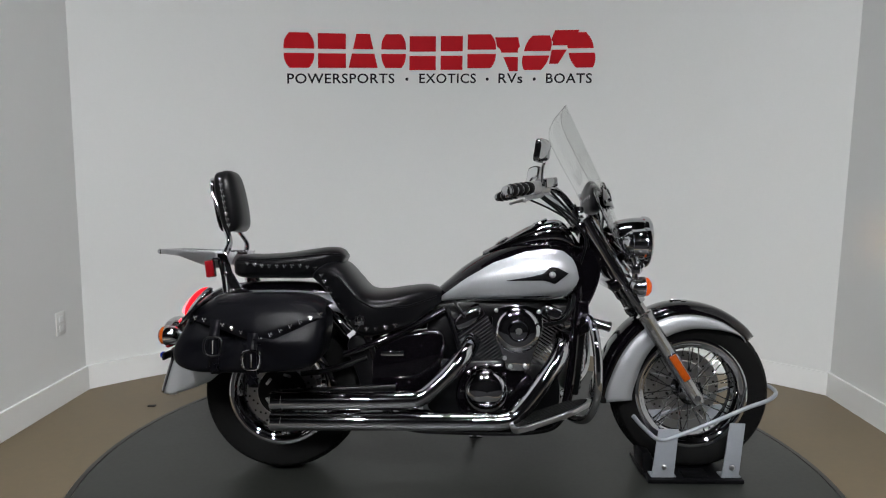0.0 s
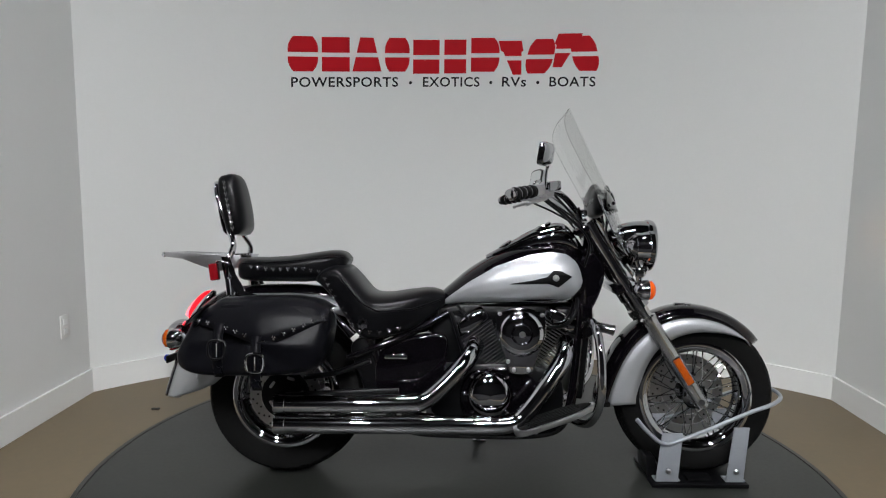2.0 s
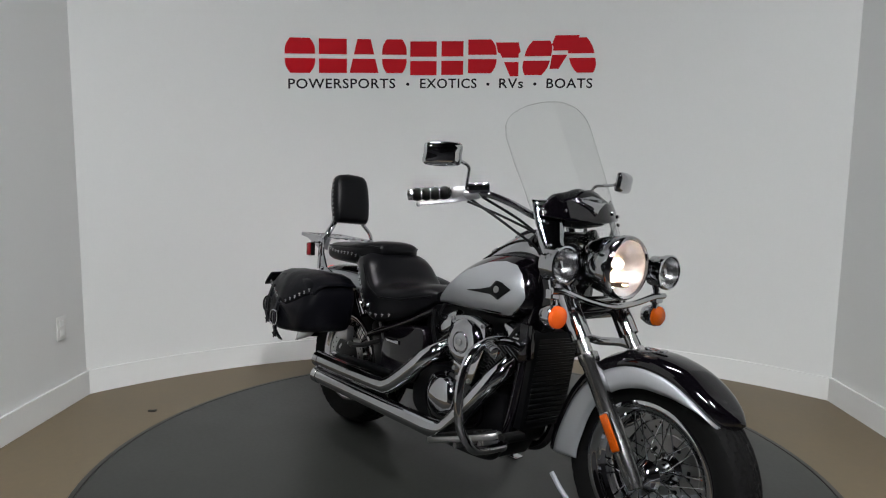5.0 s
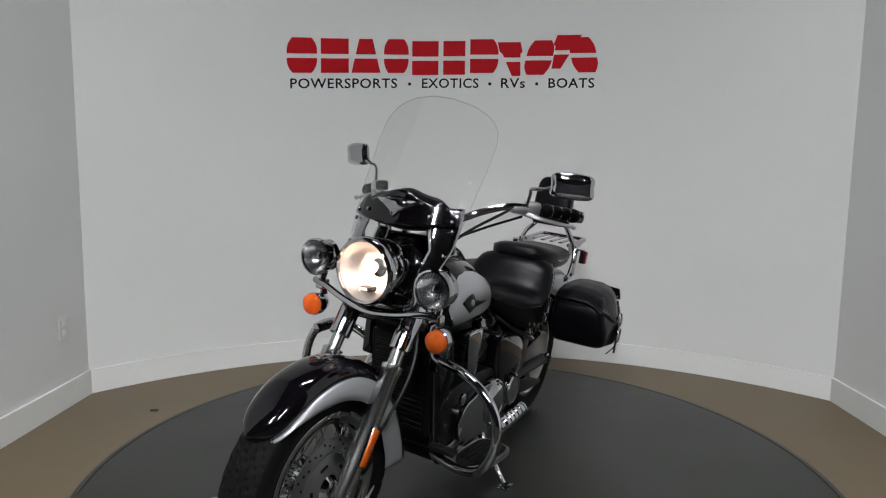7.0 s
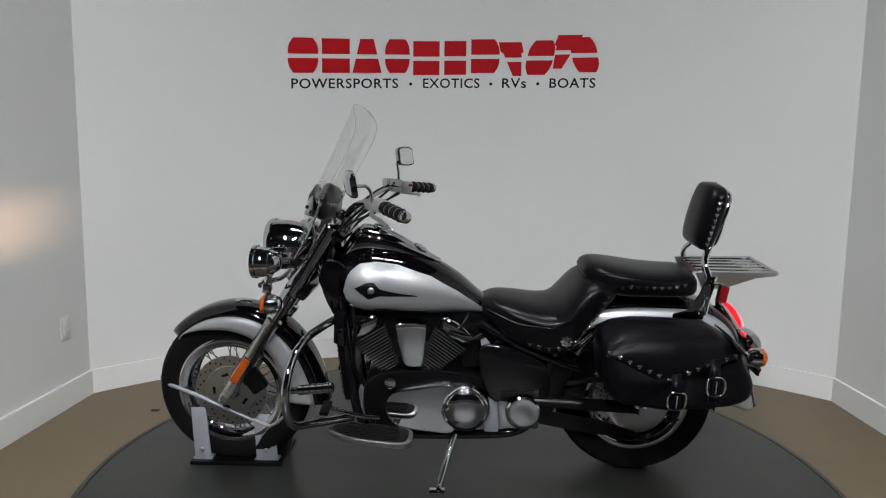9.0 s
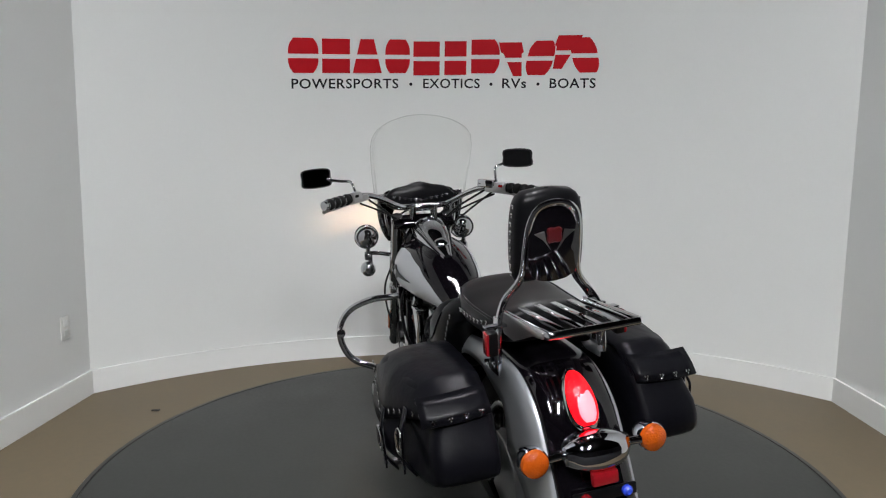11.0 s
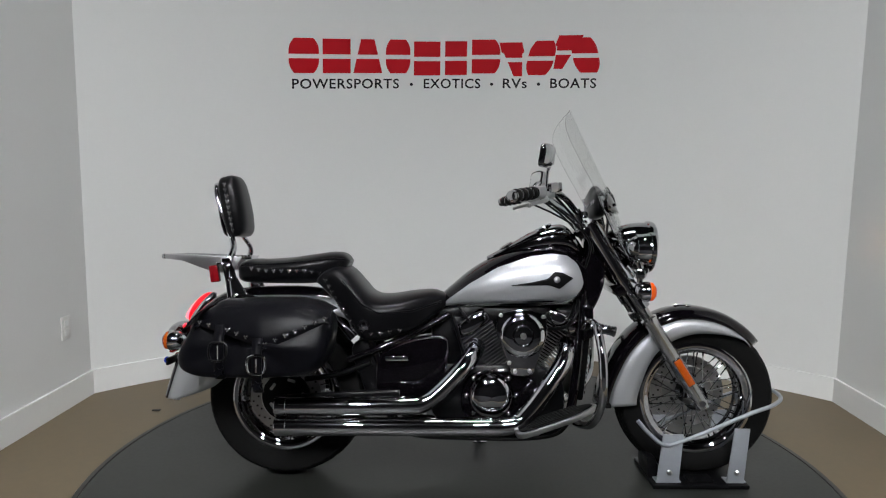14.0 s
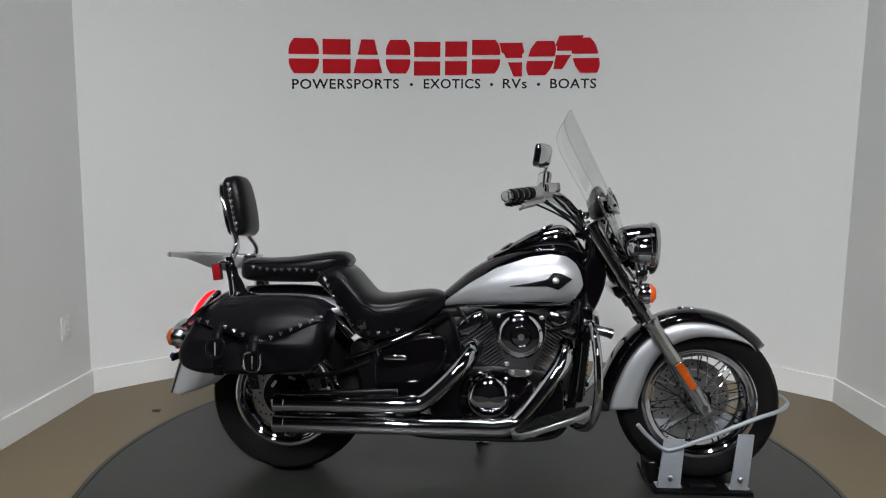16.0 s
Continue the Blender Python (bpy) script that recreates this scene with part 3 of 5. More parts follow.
        part("lamp_stem", join(tube([fc - Vector((0.01, 0, 0.05)), fc - Vector((0.0, 0, 0.085)), fc - Vector((0, s * 0.01, 0.13))], 0.012), block((0.03, 0.04, 0.035), fc - Vector((0, 0, 0.095)), 0.006)), M_CHROME, fog, m=STEER)
        sc = Vector((0.69, -0.24, 0.773)) if s < 0 else Vector((0.70, 0.253, 0.755))
        sig = part("turn_signal", turned([(0.012, -0.045), (0.028, -0.035), (0.037, -0.01), (0.038, 0.012), (0.036, 0.014)], sc, (1, 0, 0), 28), M_CHROME, bike, "round amber front turn signal", m=STEER)
        part("signal_lens", turned([(0.036, 0.012), (0.034, 0.026), (0.022, 0.036), (0.0, 0.039)], sc, (1, 0, 0), 28), M_AMBER_ON if s < 0 else M_AMBER, sig, "lit amber lens" if s < 0 else "amber lens", m=STEER)
    return w


def screen_x(y, z):
    xc = np.interp(z, [0.86, 0.9, 1.169, 1.36, 1.48], [0.705, 0.69, 0.576, 0.482, 0.424])
    return float(xc) - 1.75 * y * y


def screen_half(z):
    return float(np.interp(z, [0.86, 0.9, 0.96, 1.05, 1.12, 1.25, 1.34, 1.39, 1.43, 1.46, 1.475, 1.482], [0.10, 0.15, 0.19, 0.205, 0.215, 0.228, 0.232, 0.222, 0.188, 0.13, 0.07, 0.01]))


def build_screen():
    zs = list(np.linspace(0.865, 1.36, 22)) + [1.38, 1.4, 1.42, 1.44, 1.455, 1.467, 1.475, 1.48, 1.482]
    rows = [[Vector((screen_x(q * screen_half(z), z), q * screen_half(z), z)) for q in np.linspace(-1, 1, 21)] for z in zs]
    sh = part("windshield", sheet(rows), M_SHIELD, bike, "tall clear curved windshield", sharp=80, thick=0.004, m=STEER)
    sh.visible_shadow = False
    edge = [(screen_x(-screen_half(z), z), -screen_half(z), z) for z in zs]
    rim = [Vector(p) for p in edge] + [Vector((x, -y, z)) for x, y, z in reversed(edge)]
    part("windshield_edge", tube(rim[6:-6], 0.0017, 6, straight=True), clear_edge(), sh, "polished clear edge", m=STEER)
    # black crown band with a chrome emblem
    rows = []
    for i in range(9):
        t = i / 8
        row = []
        for q in np.linspace(-1, 1, 21):
            y = q * 0.20
            lo = 1.066 + 0.012 * abs(q) ** 2
            hi = float(np.interp(abs(q), [0, 0.18, 0.34, 0.55, 0.62, 0.70, 0.80, 1.0], [1.176, 1.170, 1.150, 1.138, 1.132, 1.146, 1.138, 1.092]))
            z = lo + (max(hi, lo + 0.012) - lo) * t
            row.append(Vector((screen_x(y, z) + 0.008, y, z)))
        rows.append(row)
    part("screen_band", sheet(rows), M_BLACK, sh, "black band across the windshield", thick=0.003, m=STEER)
    wing = [(0, 1.155), (0.05, 1.145), (0.09, 1.14), (0.05, 1.125), (0.018, 1.108), (0, 1.09), (-0.018, 1.108), (-0.05, 1.125), (-0.09, 1.14), (-0.05, 1.145)]
    bm = bmesh.new()
    bm.faces.new([bm.verts.new((screen_x(y, z) + 0.014, y, z)) for y, z in wing])
    part("emblem", bm, M_CHROME, sh, "chrome winged emblem shape", thick=0.004, m=STEER)
    for s in SIDES:
        rows = []
        for z in np.linspace(0.895, 1.13, 10):
            inner, outer = (float(np.interp(z, (0.895, 0.93, 1.0, 1.06, 1.13), w)) for w in ((0.13, 0.12, 0.135, 0.115, 0.105), (0.15, 0.175, 0.198, 0.205, 0.20)))
            rows.append([Vector((screen_x(y, z) - 0.009, s * y, z)) for y in np.linspace(inner, outer, 6)])
        part("side_bracket", sheet(rows), M_CHROME, sh, "polished windshield side bracket plate", thick=0.004, m=STEER)
        for y, z in ((0.185, 0.985), (0.19, 1.06), (0.15, 0.92), (0.12, 1.1), (0.185, 1.09)):
            part("screen_bolt", turned([(0.007, 0), (0.007, 0.004), (0.004, 0.007)], (screen_x(y, z) + 0.003 + (0.008 if z > 1.07 else 0), s * y, z), (0.85, 0, 0.5), 10), M_CHROME, sh, m=STEER)
        part("screen_stay", tube([(0.60, s * 0.13, 0.90), (0.555, s * 0.16, 0.98), (screen_x(0.17, 1.06) - 0.01, s * 0.17, 1.06)], 0.007), M_CHROME, sh, m=STEER)
    # studded leather pouch behind the screen
    rows = []
    f = Form([-0.16, -0.13, -0.06, 0.0, 0.06, 0.13, 0.16], [1.12, 1.15, 1.165, 1.18, 1.165, 1.15, 1.12], [1.075, 1.055, 1.045, 1.04, 1.045, 1.055, 1.075], [0.010, 0.022, 0.028, 0.03, 0.028, 0.022, 0.010])
    m = STEER @ Matrix.Translation((0.535, 0, 0.0)) @ Matrix.Rotation(radians(90), 4, "Z")
    pouch = part("windshield_pouch", f.mesh(20, 18), M_LEATHER, bike, "studded black leather windshield pouch", m=m)
    for i in range(11):
        q = -1 + i / 5
        x, z = q * 0.125, 1.10 - 0.02 * (1 - abs(q)) + 0.012
        STUD_AT.append((pouch, m @ Vector((x, f.y(x, z) + 0.001, z)), (m.to_3x3() @ Vector((0, 1, 0)))))


def clear_edge():
    return clear_mat("clear_screen_edge", (0.92, 0.925, 0.92), 1.3, share=0.2)


STUD_AT = []


def build_bars():
    for s in SIDES:
        part("bar_riser", turned([(0.017, 0), (0.015, 0.03), (0.019, 0.09), (0.02, 0.10)], (0.485, s * 0.05, 0.985), (-0.35, 0, 0.93), 16), M_CHROME, bike, "chrome handlebar riser", m=STEER)
    half = [(0.455, 0, 1.07), (0.452, 0.06, 1.07), (0.44, 0.11, 1.075), (0.395, 0.19, 1.115), (0.345, 0.26, 1.14), (0.285, 0.325, 1.14), (0.225, 0.385, 1.13), (0.172, 0.45, 1.12)]
    pts = mirrored(half[:0:-1]) + half
    bars = part("handlebar", tube(pts, 0.0125, 14, 5), M_CHROME, bike, "wide swept-back chrome handlebar", m=STEER)
    for s in SIDES:
        a, b = Vector((0.262, s * 0.347, 1.136)), Vector((0.17, s * 0.458, 1.119))
        d = b - a
        L = d.length
        prof = [(0.0135, 0), (0.021, 0.002)]
        for k in range(4):
            st = (L - 0.02) / 4
            h = 0.006 + k * st
            prof += [(0.0175, h), (0.022, h + 0.16 * st), (0.0245, h + 0.5 * st), (0.022, h + 0.84 * st), (0.0175, h + 0.97 * st)]
            part("grip_ring", turned([(0.0195, h + 0.93 * st), (0.0215, h + 0.96 * st), (0.0215, h + 1.04 * st), (0.0195, h + 1.07 * st)], a, d, 18), M_CHROME, bars, "chrome grip ring", m=STEER)
        part("grip", turned(prof, a, d, 20), M_RUBBER, bars, "black ribbed rubber grip", sharp=50, m=STEER)
        part("grip_end", turned([(0.019, L - 0.012), (0.021, L - 0.006), (0.019, L + 0.003), (0.008, L + 0.006)], a, d, 18), M_CHROME, bars, m=STEER)
        rot = d.to_track_quat("Y", "Z").to_matrix().to_4x4()
        part("switch_housing", block((0.042, 0.055, 0.045), (0.278, s * 0.322, 1.139), 0.01, rot), M_ALU, bars, "silver switch housing", m=STEER)
        part("switch_button", block((0.008, 0.02, 0.012), (0.256, s * 0.316, 1.145), 0.003, rot), M_REDLENS if s < 0 else M_PLASTIC, bars, m=STEER)
        part("lever", tube([(0.305, s * 0.305, 1.122), (0.30, s * 0.36, 1.11), (0.26, s * 0.41, 1.098), (0.235, s * 0.455, 1.09)], (0.010, 0.006), 10, flat=0.7), M_ALU, bars, "polished lever", m=STEER)
        part("lever_ball", turned([(0.002, -0.009), (0.007, -0.006), (0.009, 0), (0.007, 0.006), (0.002, 0.009)], (0.233, s * 0.458, 1.089), (0, 1, 0), 12), M_ALU, bars, m=STEER)
        part("lever_perch", block((0.035, 0.06, 0.03), (0.312, s * 0.292, 1.132), 0.008, rot), M_ALU, bars, m=STEER)
        if s < 0:
            part("brake_reservoir", block((0.05, 0.075, 0.036), (0.328, s * 0.275, 1.158), 0.006, rot), M_CHROME, bars, "chrome brake fluid reservoir", m=STEER)
        # mirrors
        stem = part("mirror", tube([(0.305, s * 0.315, 1.15), (0.31, s * 0.325, 1.185), (0.325, s * 0.335, 1.205), (0.345, s * 0.38, 1.21), (0.352, s * 0.44, 1.222)] if s > 0 else [(0.305, -0.315, 1.15), (0.307, -0.31, 1.20), (0.312, -0.315, 1.228), (0.318, -0.345, 1.24), (0.308, -0.395, 1.256)], 0.006), M_CHROME, bike, "rectangular chrome mirror on a bent stem", m=STEER)
        out = smooth_outline([(-0.052, -0.030), (0.050, -0.034), (0.058, 0.0), (0.048, 0.034), (-0.05, 0.038), (-0.06, 0.005)], 5)
        mm = STEER @ Matrix.Translation((0.335, 0.478, 1.226) if s > 0 else (0.287, -0.412, 1.262)) @ Matrix.Rotation(radians(90 + (18 if s > 0 else -20)), 4, "Z") @ Matrix.Rotation(radians(8), 4, "X") @ Matrix.Diagonal((s * 1.1, 1.1, 1.1, 1))
        rings = []
        for dy, k in ((0.0, 1.0), (-0.006, 1.02), (-0.016, 0.95), (-0.024, 0.7), (-0.027, 0.3)):
            rings.append([(x * k, dy, z * k) for x, z in out])
        part("mirror_shell", skin(rings), M_CHROME, stem, "chrome mirror shell", m=mm)
        part("mirror_rim", prism([(x * 1.0, z * 1.0) for x, z in out], -0.001, 0.0015, 0), M_PLASTIC, stem, "black mirror rim", m=mm)
        part("mirror_glass", prism([(x * 0.90, z * 0.87) for x, z in out], 0.001, 0.003, 0), M_MIRROR, stem, "mirror glass", m=mm)
        part("control_cable", tube([(0.30, s * 0.30, 1.11), (0.40, s * 0.2, 1.06), (0.48, s * 0.11, 1.0), (0.52, s * 0.08, 0.9), (0.50, s * 0.06, 0.78)], 0.0045, 8), M_PLASTIC, bars, "black control cable", m=STEER)
    part("instrument_bolt", block((0.06, 0.12, 0.03), (0.47, 0, 1.06), 0.01), M_CHROME, bars, m=STEER)


TANK = Form([-0.09, -0.05, 0.02, 0.1, 0.2, 0.3, 0.38, 0.44, 0.48, 0.505], [0.73, 0.765, 0.825, 0.875, 0.918, 0.94, 0.945, 0.925, 0.88, 0.83],
            [0.676, 0.682, 0.688, 0.69, 0.693, 0.697, 0.70, 0.712, 0.735, 0.77], [0.055, 0.078, 0.108, 0.135, 0.155, 0.168, 0.172, 0.158, 0.12, 0.05], up=2.0, low=3.6, mid=0.42)


def build_tank():
    tank = part("fuel_tank", TANK.mesh(60, 48), M_BLACK, bike, "teardrop fuel tank, black with silver side panels")
    hi = [(-0.085, 0.688), (-0.064, 0.712), (0.022, 0.778), (0.128, 0.842), (0.256, 0.888), (0.34, 0.90), (0.40, 0.892), (0.438, 0.862), (0.458, 0.815), (0.462, 0.79)]
    lo = [(-0.085, 0.684), (0.0, 0.697), (0.174, 0.702), (0.33, 0.706), (0.40, 0.716), (0.44, 0.745), (0.458, 0.77), (0.462, 0.785)]
    hx, hz = zip(*hi)
    lx, lz = zip(*lo)
    for s in SIDES:
        rows = []
        for x in np.linspace(-0.085, 0.462, 60):
            z0, z1 = np.interp(x, lx, lz), np.interp(x, hx, hz)
            row = []
            for t in np.linspace(0, 1, 14):
                z = z0 + (z1 - z0) * t
                row.append(Vector((x, s * (TANK.y(x, z) + 0.0025), z + (0.0015 if t > 0.5 else 0))))
            rows.append(row)
        pn = part("side_panel", sheet(rows), M_SILVER, tank, "silver metallic tank side", sharp=80)
        trim = [(x, s * (TANK.y(x, np.interp(x, lx, lz) - 0.004) + 0.004), np.interp(x, lx, lz) - 0.004) for x in np.linspace(-0.08, 0.45, 30)]
        part("lower_trim", tube(trim, 0.004, 8, straight=True), M_CHROME, pn, "thin chrome strip")
        # dark spear with a chrome centre
        up = [(0.18, 0.776), (0.26, 0.79), (0.32, 0.805), (0.345, 0.832), (0.375, 0.828), (0.415, 0.808)]
        dn = [(0.18, 0.774), (0.26, 0.777), (0.32, 0.779), (0.345, 0.772), (0.362, 0.764), (0.415, 0.806)]
        ux, uz = zip(*up)
        dx, dz = zip(*dn)
        rows = [[Vector((x, s * (TANK.y(x, z) + 0.0055), z)) for z in np.linspace(np.interp(x, dx, dz), np.interp(x, ux, uz), 5)] for x in np.linspace(0.18, 0.415, 24)]
        badge = part("tank_badge", sheet(rows), M_PLASTIC, pn, "dark spear-shaped badge with a chrome centre", thick=0.003)
        part("badge_centre", turned([(0.013, 0), (0.012, 0.003), (0.008, 0.005), (0.003, 0.006)], (0.353, s * (TANK.y(0.353, 0.80) + 0.007), 0.801), (0, s, 0.25), 14), M_STEEL, badge)
    con = Form([0.095, 0.14, 0.2, 0.27, 0.34, 0.39, 0.42, 0.455, 0.495], [0.885, 0.91, 0.945, 0.985, 1.012, 1.02, 1.01, 0.97, 0.915], [0.86, 0.87, 0.89, 0.91, 0.92, 0.92, 0.915, 0.90, 0.87], [0.02, 0.035, 0.05, 0.066, 0.076, 0.075, 0.07, 0.06, 0.04], up=2.4, low=3, mid=0.3)
    console = part("instrument_console", con.mesh(36, 28), M_CHROME, bike, "chrome instrument console on the tank")
    for s in SIDES:
        pts = []
        for x in np.linspace(0.12, 0.44, 14):
            t, b, w = con.at(x)
            z = b + (t - b) * 0.62
            pts.append((x, s * (con.y(x, z) + 0.002), z))
        part("console_trim", tube(pts, 0.004, 8, straight=True), M_BLACK, console, "black console edge strip")
    c = Vector((0.315, 0, 0.993))
    ax = Vector((-0.48, 0, 0.88))
    part("dial_ring", turned([(0.05, -0.012), (0.052, 0.006), (0.049, 0.010), (0.045, 0.006), (0.045, -0.012)], c, ax, 32), M_CHROME, console, "chrome dial ring")
    part("dial_face", turned([(0.045, 0.002), (0.0, 0.0022)], c, ax, 32), M_DIAL, console, "dark speedometer face")
    part("dial_light", turned([(0.004, 0.002), (0.004, 0.0045)], c + Vector((-0.03, 0.006, -0.011)), ax, 10), mat("green_light", (0.02, 0.3, 0.1), emit=(0.05, 1, 0.4), power=1.5), console, "small green lamp")
    part("filler_cap", turned([(0.03, -0.012), (0.031, 0.002), (0.024, 0.006), (0.01, 0.007)], (0.172, 0, 0.928), (-0.55, 0, 0.85), 24), M_CHROME, console, "chrome filler cap")


RIDER = Form([-0.072, -0.12, -0.2, -0.3, -0.36, -0.41, -0.45, -0.5, -0.55, -0.575], [0.735, 0.748, 0.742, 0.728, 0.737, 0.79, 0.832, 0.85, 0.83, 0.80],
             [0.685, 0.645, 0.592, 0.562, 0.553, 0.572, 0.625, 0.70, 0.755, 0.775], [0.085, 0.125, 0.17, 0.198, 0.205, 0.205, 0.197, 0.185, 0.168, 0.14], up=2.6, low=7.0, mid=0.6)
PILLION = Form([-0.458, -0.475, -0.52, -0.6, -0.7, -0.8, -0.86, -0.885, -0.897], [0.868, 0.89, 0.898, 0.888, 0.873, 0.866, 0.865, 0.855, 0.838],
               [0.852, 0.82, 0.785, 0.772, 0.77, 0.77, 0.772, 0.78, 0.80], [0.07, 0.105, 0.135, 0.155, 0.158, 0.152, 0.14, 0.12, 0.08], up=2.6, low=4, mid=0.6)


def along(pts, n):
    """n places at even steps along a line of points."""
    p = [Vector((x, 0, z)) for x, z in pts]
    seg = [(b - a).length for a, b in zip(p, p[1:])]
    out = []
    for i in range(n):
        d = sum(seg) * i / (n - 1)
        for k, s in enumerate(seg):
            if d <= s or k == len(seg) - 1:
                q = p[k].lerp(p[k + 1], min(d / s, 1))
                out.append((q.x, q.z))
                break
            d -= s
    return out


def build_seat():
    seat = part("rider_seat", RIDER.mesh(44, 40), M_LEATHER, bike, "studded black leather rider seat")
    pil = part("pillion_seat", PILLION.mesh(36, 40), M_LEATHER, bike, "studded black leather pillion seat")
    for s in SIDES:
        for x, z in along([(-0.825, 0.832), (-0.753, 0.822), (-0.62, 0.826), (-0.563, 0.815)], 10):
            STUD_AT.append((pil, Vector((x, s * (PILLION.y(x, z) + 0.0035), z)), Vector((0, s, 0.1))))
        for x, z in along([(-0.535, 0.79), (-0.484, 0.70), (-0.425, 0.615)], 9) + along([(-0.395, 0.592), (-0.32, 0.59), (-0.25, 0.602)], 5):
            STUD_AT.append((seat, Vector((x, s * (RIDER.y(x, z) + 0.005), z)), Vector((0, s, 0.1))))
        y = RIDER.y(-0.385, 0.622)
        part("concho", turned([(0.022, 0), (0.021, 0.005), (0.012, 0.006), (0.01, 0.011), (0.003, 0.013)], (-0.385, s * (y + 0.001), 0.622), (0, s, 0), 16, ripple=lambda a, h, r: 0.003 * math.cos(a * 8) if r > 0.015 else 0), M_CHROME, seat, "chrome concho rosette")
        piping = [(x, s * (PILLION.y(x, z) + 0.001), z) for x, z in along([(-0.87, 0.842), (-0.7, 0.852), (-0.52, 0.872), (-0.475, 0.868)], 24)]
        part("piping", tube(piping, 0.004, 8, straight=True), M_LEATHER, pil, "black welted seam")
        piping = [(x, s * (RIDER.y(x, z) + 0.001), z) for x, z in along([(-0.09, 0.708), (-0.2, 0.675), (-0.33, 0.668), (-0.40, 0.705), (-0.47, 0.79)], 30)]
        part("piping", tube(piping, 0.004, 8, straight=True), M_LEATHER, seat, "black welted seam")
    # backrest, chrome bar, rack
    rows = []
    pad = Form([-0.125, -0.11, -0.06, 0.0, 0.06, 0.1, 0.12, 0.126], [0.088, 0.096, 0.1, 0.1, 0.096, 0.086, 0.062, 0.02], [-0.088, -0.096, -0.1, -0.1, -0.096, -0.086, -0.062, -0.02], [0.016, 0.036, 0.046, 0.048, 0.046, 0.04, 0.028, 0.01], up=3.4, low=3.4)
    # pad space: x up the pad, y through it, z across
    ax = Vector((-0.2, 0, 0.98)).normalized()
    m = Matrix.Translation((-0.93, 0, 1.078)) @ Matrix(((ax.x, ax.z, 0, 0), (0, 0, 1, 0), (ax.z, -ax.x, 0, 0), (0, 0, 0, 1)))
    back = part("backrest", pad.mesh(30, 32), M_LEATHER, bike, "studded black leather backrest pad", m=m)
    for s in SIDES:
        for x in np.linspace(-0.1, 0.085, 9):
            t, b, w = pad.at(x)
            STUD_AT.append((back, m @ Vector((x, -0.004, s * (t + 0.0005))), Vector((0, s, 0))))
    for q in (-0.03, 0.0, 0.03):
        STUD_AT.append((back, m @ Vector((0.126 - abs(q) * 0.25, -0.004, q)), Vector((0, 0, 1))))
    plate = smooth_outline([(-0.1, -0.06), (-0.1, 0.06), (0.04, 0.068), (0.095, 0.045), (0.105, 0), (0.095, -0.045), (0.04, -0.068)], 4)
    part("back_plate", prism([(x, z) for x, z in plate], -0.055, -0.048, 0.001), M_BLACK, back, "glossy black plate behind the pad", m=m)
    part("back_emblem", turned([(0.02, -0.062), (0.023, -0.058), (0.023, -0.054)], (0.012, 0, 0), (0, 1, 0), 18, ripple=lambda a, h, r: 0.004 * math.cos(4 * a)), mat("dark_red_enamel", (0.07, 0.006, 0.008), 0.3), back, "dark red round emblem shape", m=m)
    for q in SIDES:
        part("emblem_wing", prism([(0.025, q * 0.028), (0.02, q * 0.056), (0.0, q * 0.03), (-0.03, q * 0.008), (0.0, q * 0.024)], -0.059, -0.055, 0), M_STEEL, back, "chrome emblem wing", m=m)
    loop = [(-0.905, 0.155, 0.72), (-0.915, 0.152, 0.80), (-0.915, 0.145, 0.86), (-0.905, 0.12, 0.91), (-0.93, 0.080, 0.965), (-0.962, 0.072, 1.05), (-0.985, 0.066, 1.11), (-0.996, 0.045, 1.15), (-1.0, 0, 1.163)]
    part("sissy_bar", tube(mirrored(loop) + loop[-2::-1], 0.0095, 10, 4, flat=1.5), M_CHROME, bike, "chrome backrest bar")
    for s in SIDES:
        part("bar_mount", prism([(-0.945, 0.87), (-0.905, 0.87), (-0.885, 0.80), (-0.845, 0.735), (-0.79, 0.718), (-0.79, 0.70), (-0.905, 0.70), (-0.925, 0.78)], s * 0.148, s * 0.158, 0.002), M_CHROME, bike, "chrome side mount plate")
        for x, z in ((-0.915, 0.84), (-0.905, 0.79), (-0.88, 0.725)):
            part("mount_bolt", turned([(0.009, 0), (0.009, 0.006), (0.005, 0.008)], (x, s * 0.158, z), (0, s, 0), 10), M_CHROME, bike)
        box = part("box_reflector", block((0.03, 0.03, 0.066), (-0.955, s * 0.185, 0.812), 0.005, Matrix.Rotation(radians(-8), 4, "Y")), M_PLASTIC, bike, "side reflector in a black housing")
        part("reflector_lens", block((0.032, 0.008, 0.062), (-0.955, s * 0.2, 0.812), 0.003, Matrix.Rotation(radians(-8), 4, "Y")), M_REDLENS, box, "red reflector lens")
        part("reflector_stay", block((0.03, 0.06, 0.008), (-0.935, s * 0.165, 0.85), 0.002), M_CHROME, bike)
    rack = part("luggage_rack", tube([(-0.90, -0.118, 0.868), (-1.0, -0.118, 0.87), (-1.158, -0.115, 0.874), (-1.175, -0.10, 0.874), (-1.175, 0.10, 0.874), (-1.158, 0.115, 0.874), (-1.0, 0.118, 0.87), (-0.90, 0.118, 0.868)], 0.010, 10, 3), M_CHROME, bike, "chrome luggage rack")
    for y in (-0.072, -0.024, 0.024, 0.072):
        part("rack_slat", block((0.28, 0.02, 0.008), (-1.032, y, 0.875), 0.003), M_CHROME, rack)
    for s in SIDES:
        part("rack_side", prism([(-0.87, 0.876), (-1.17, 0.882), (-1.168, 0.866), (-1.10, 0.858), (-1.03, 0.832), (-0.97, 0.812), (-0.9, 0.815)], s * 0.124, s * 0.130, 0.002), M_ALU, rack, "chrome rack side plate")


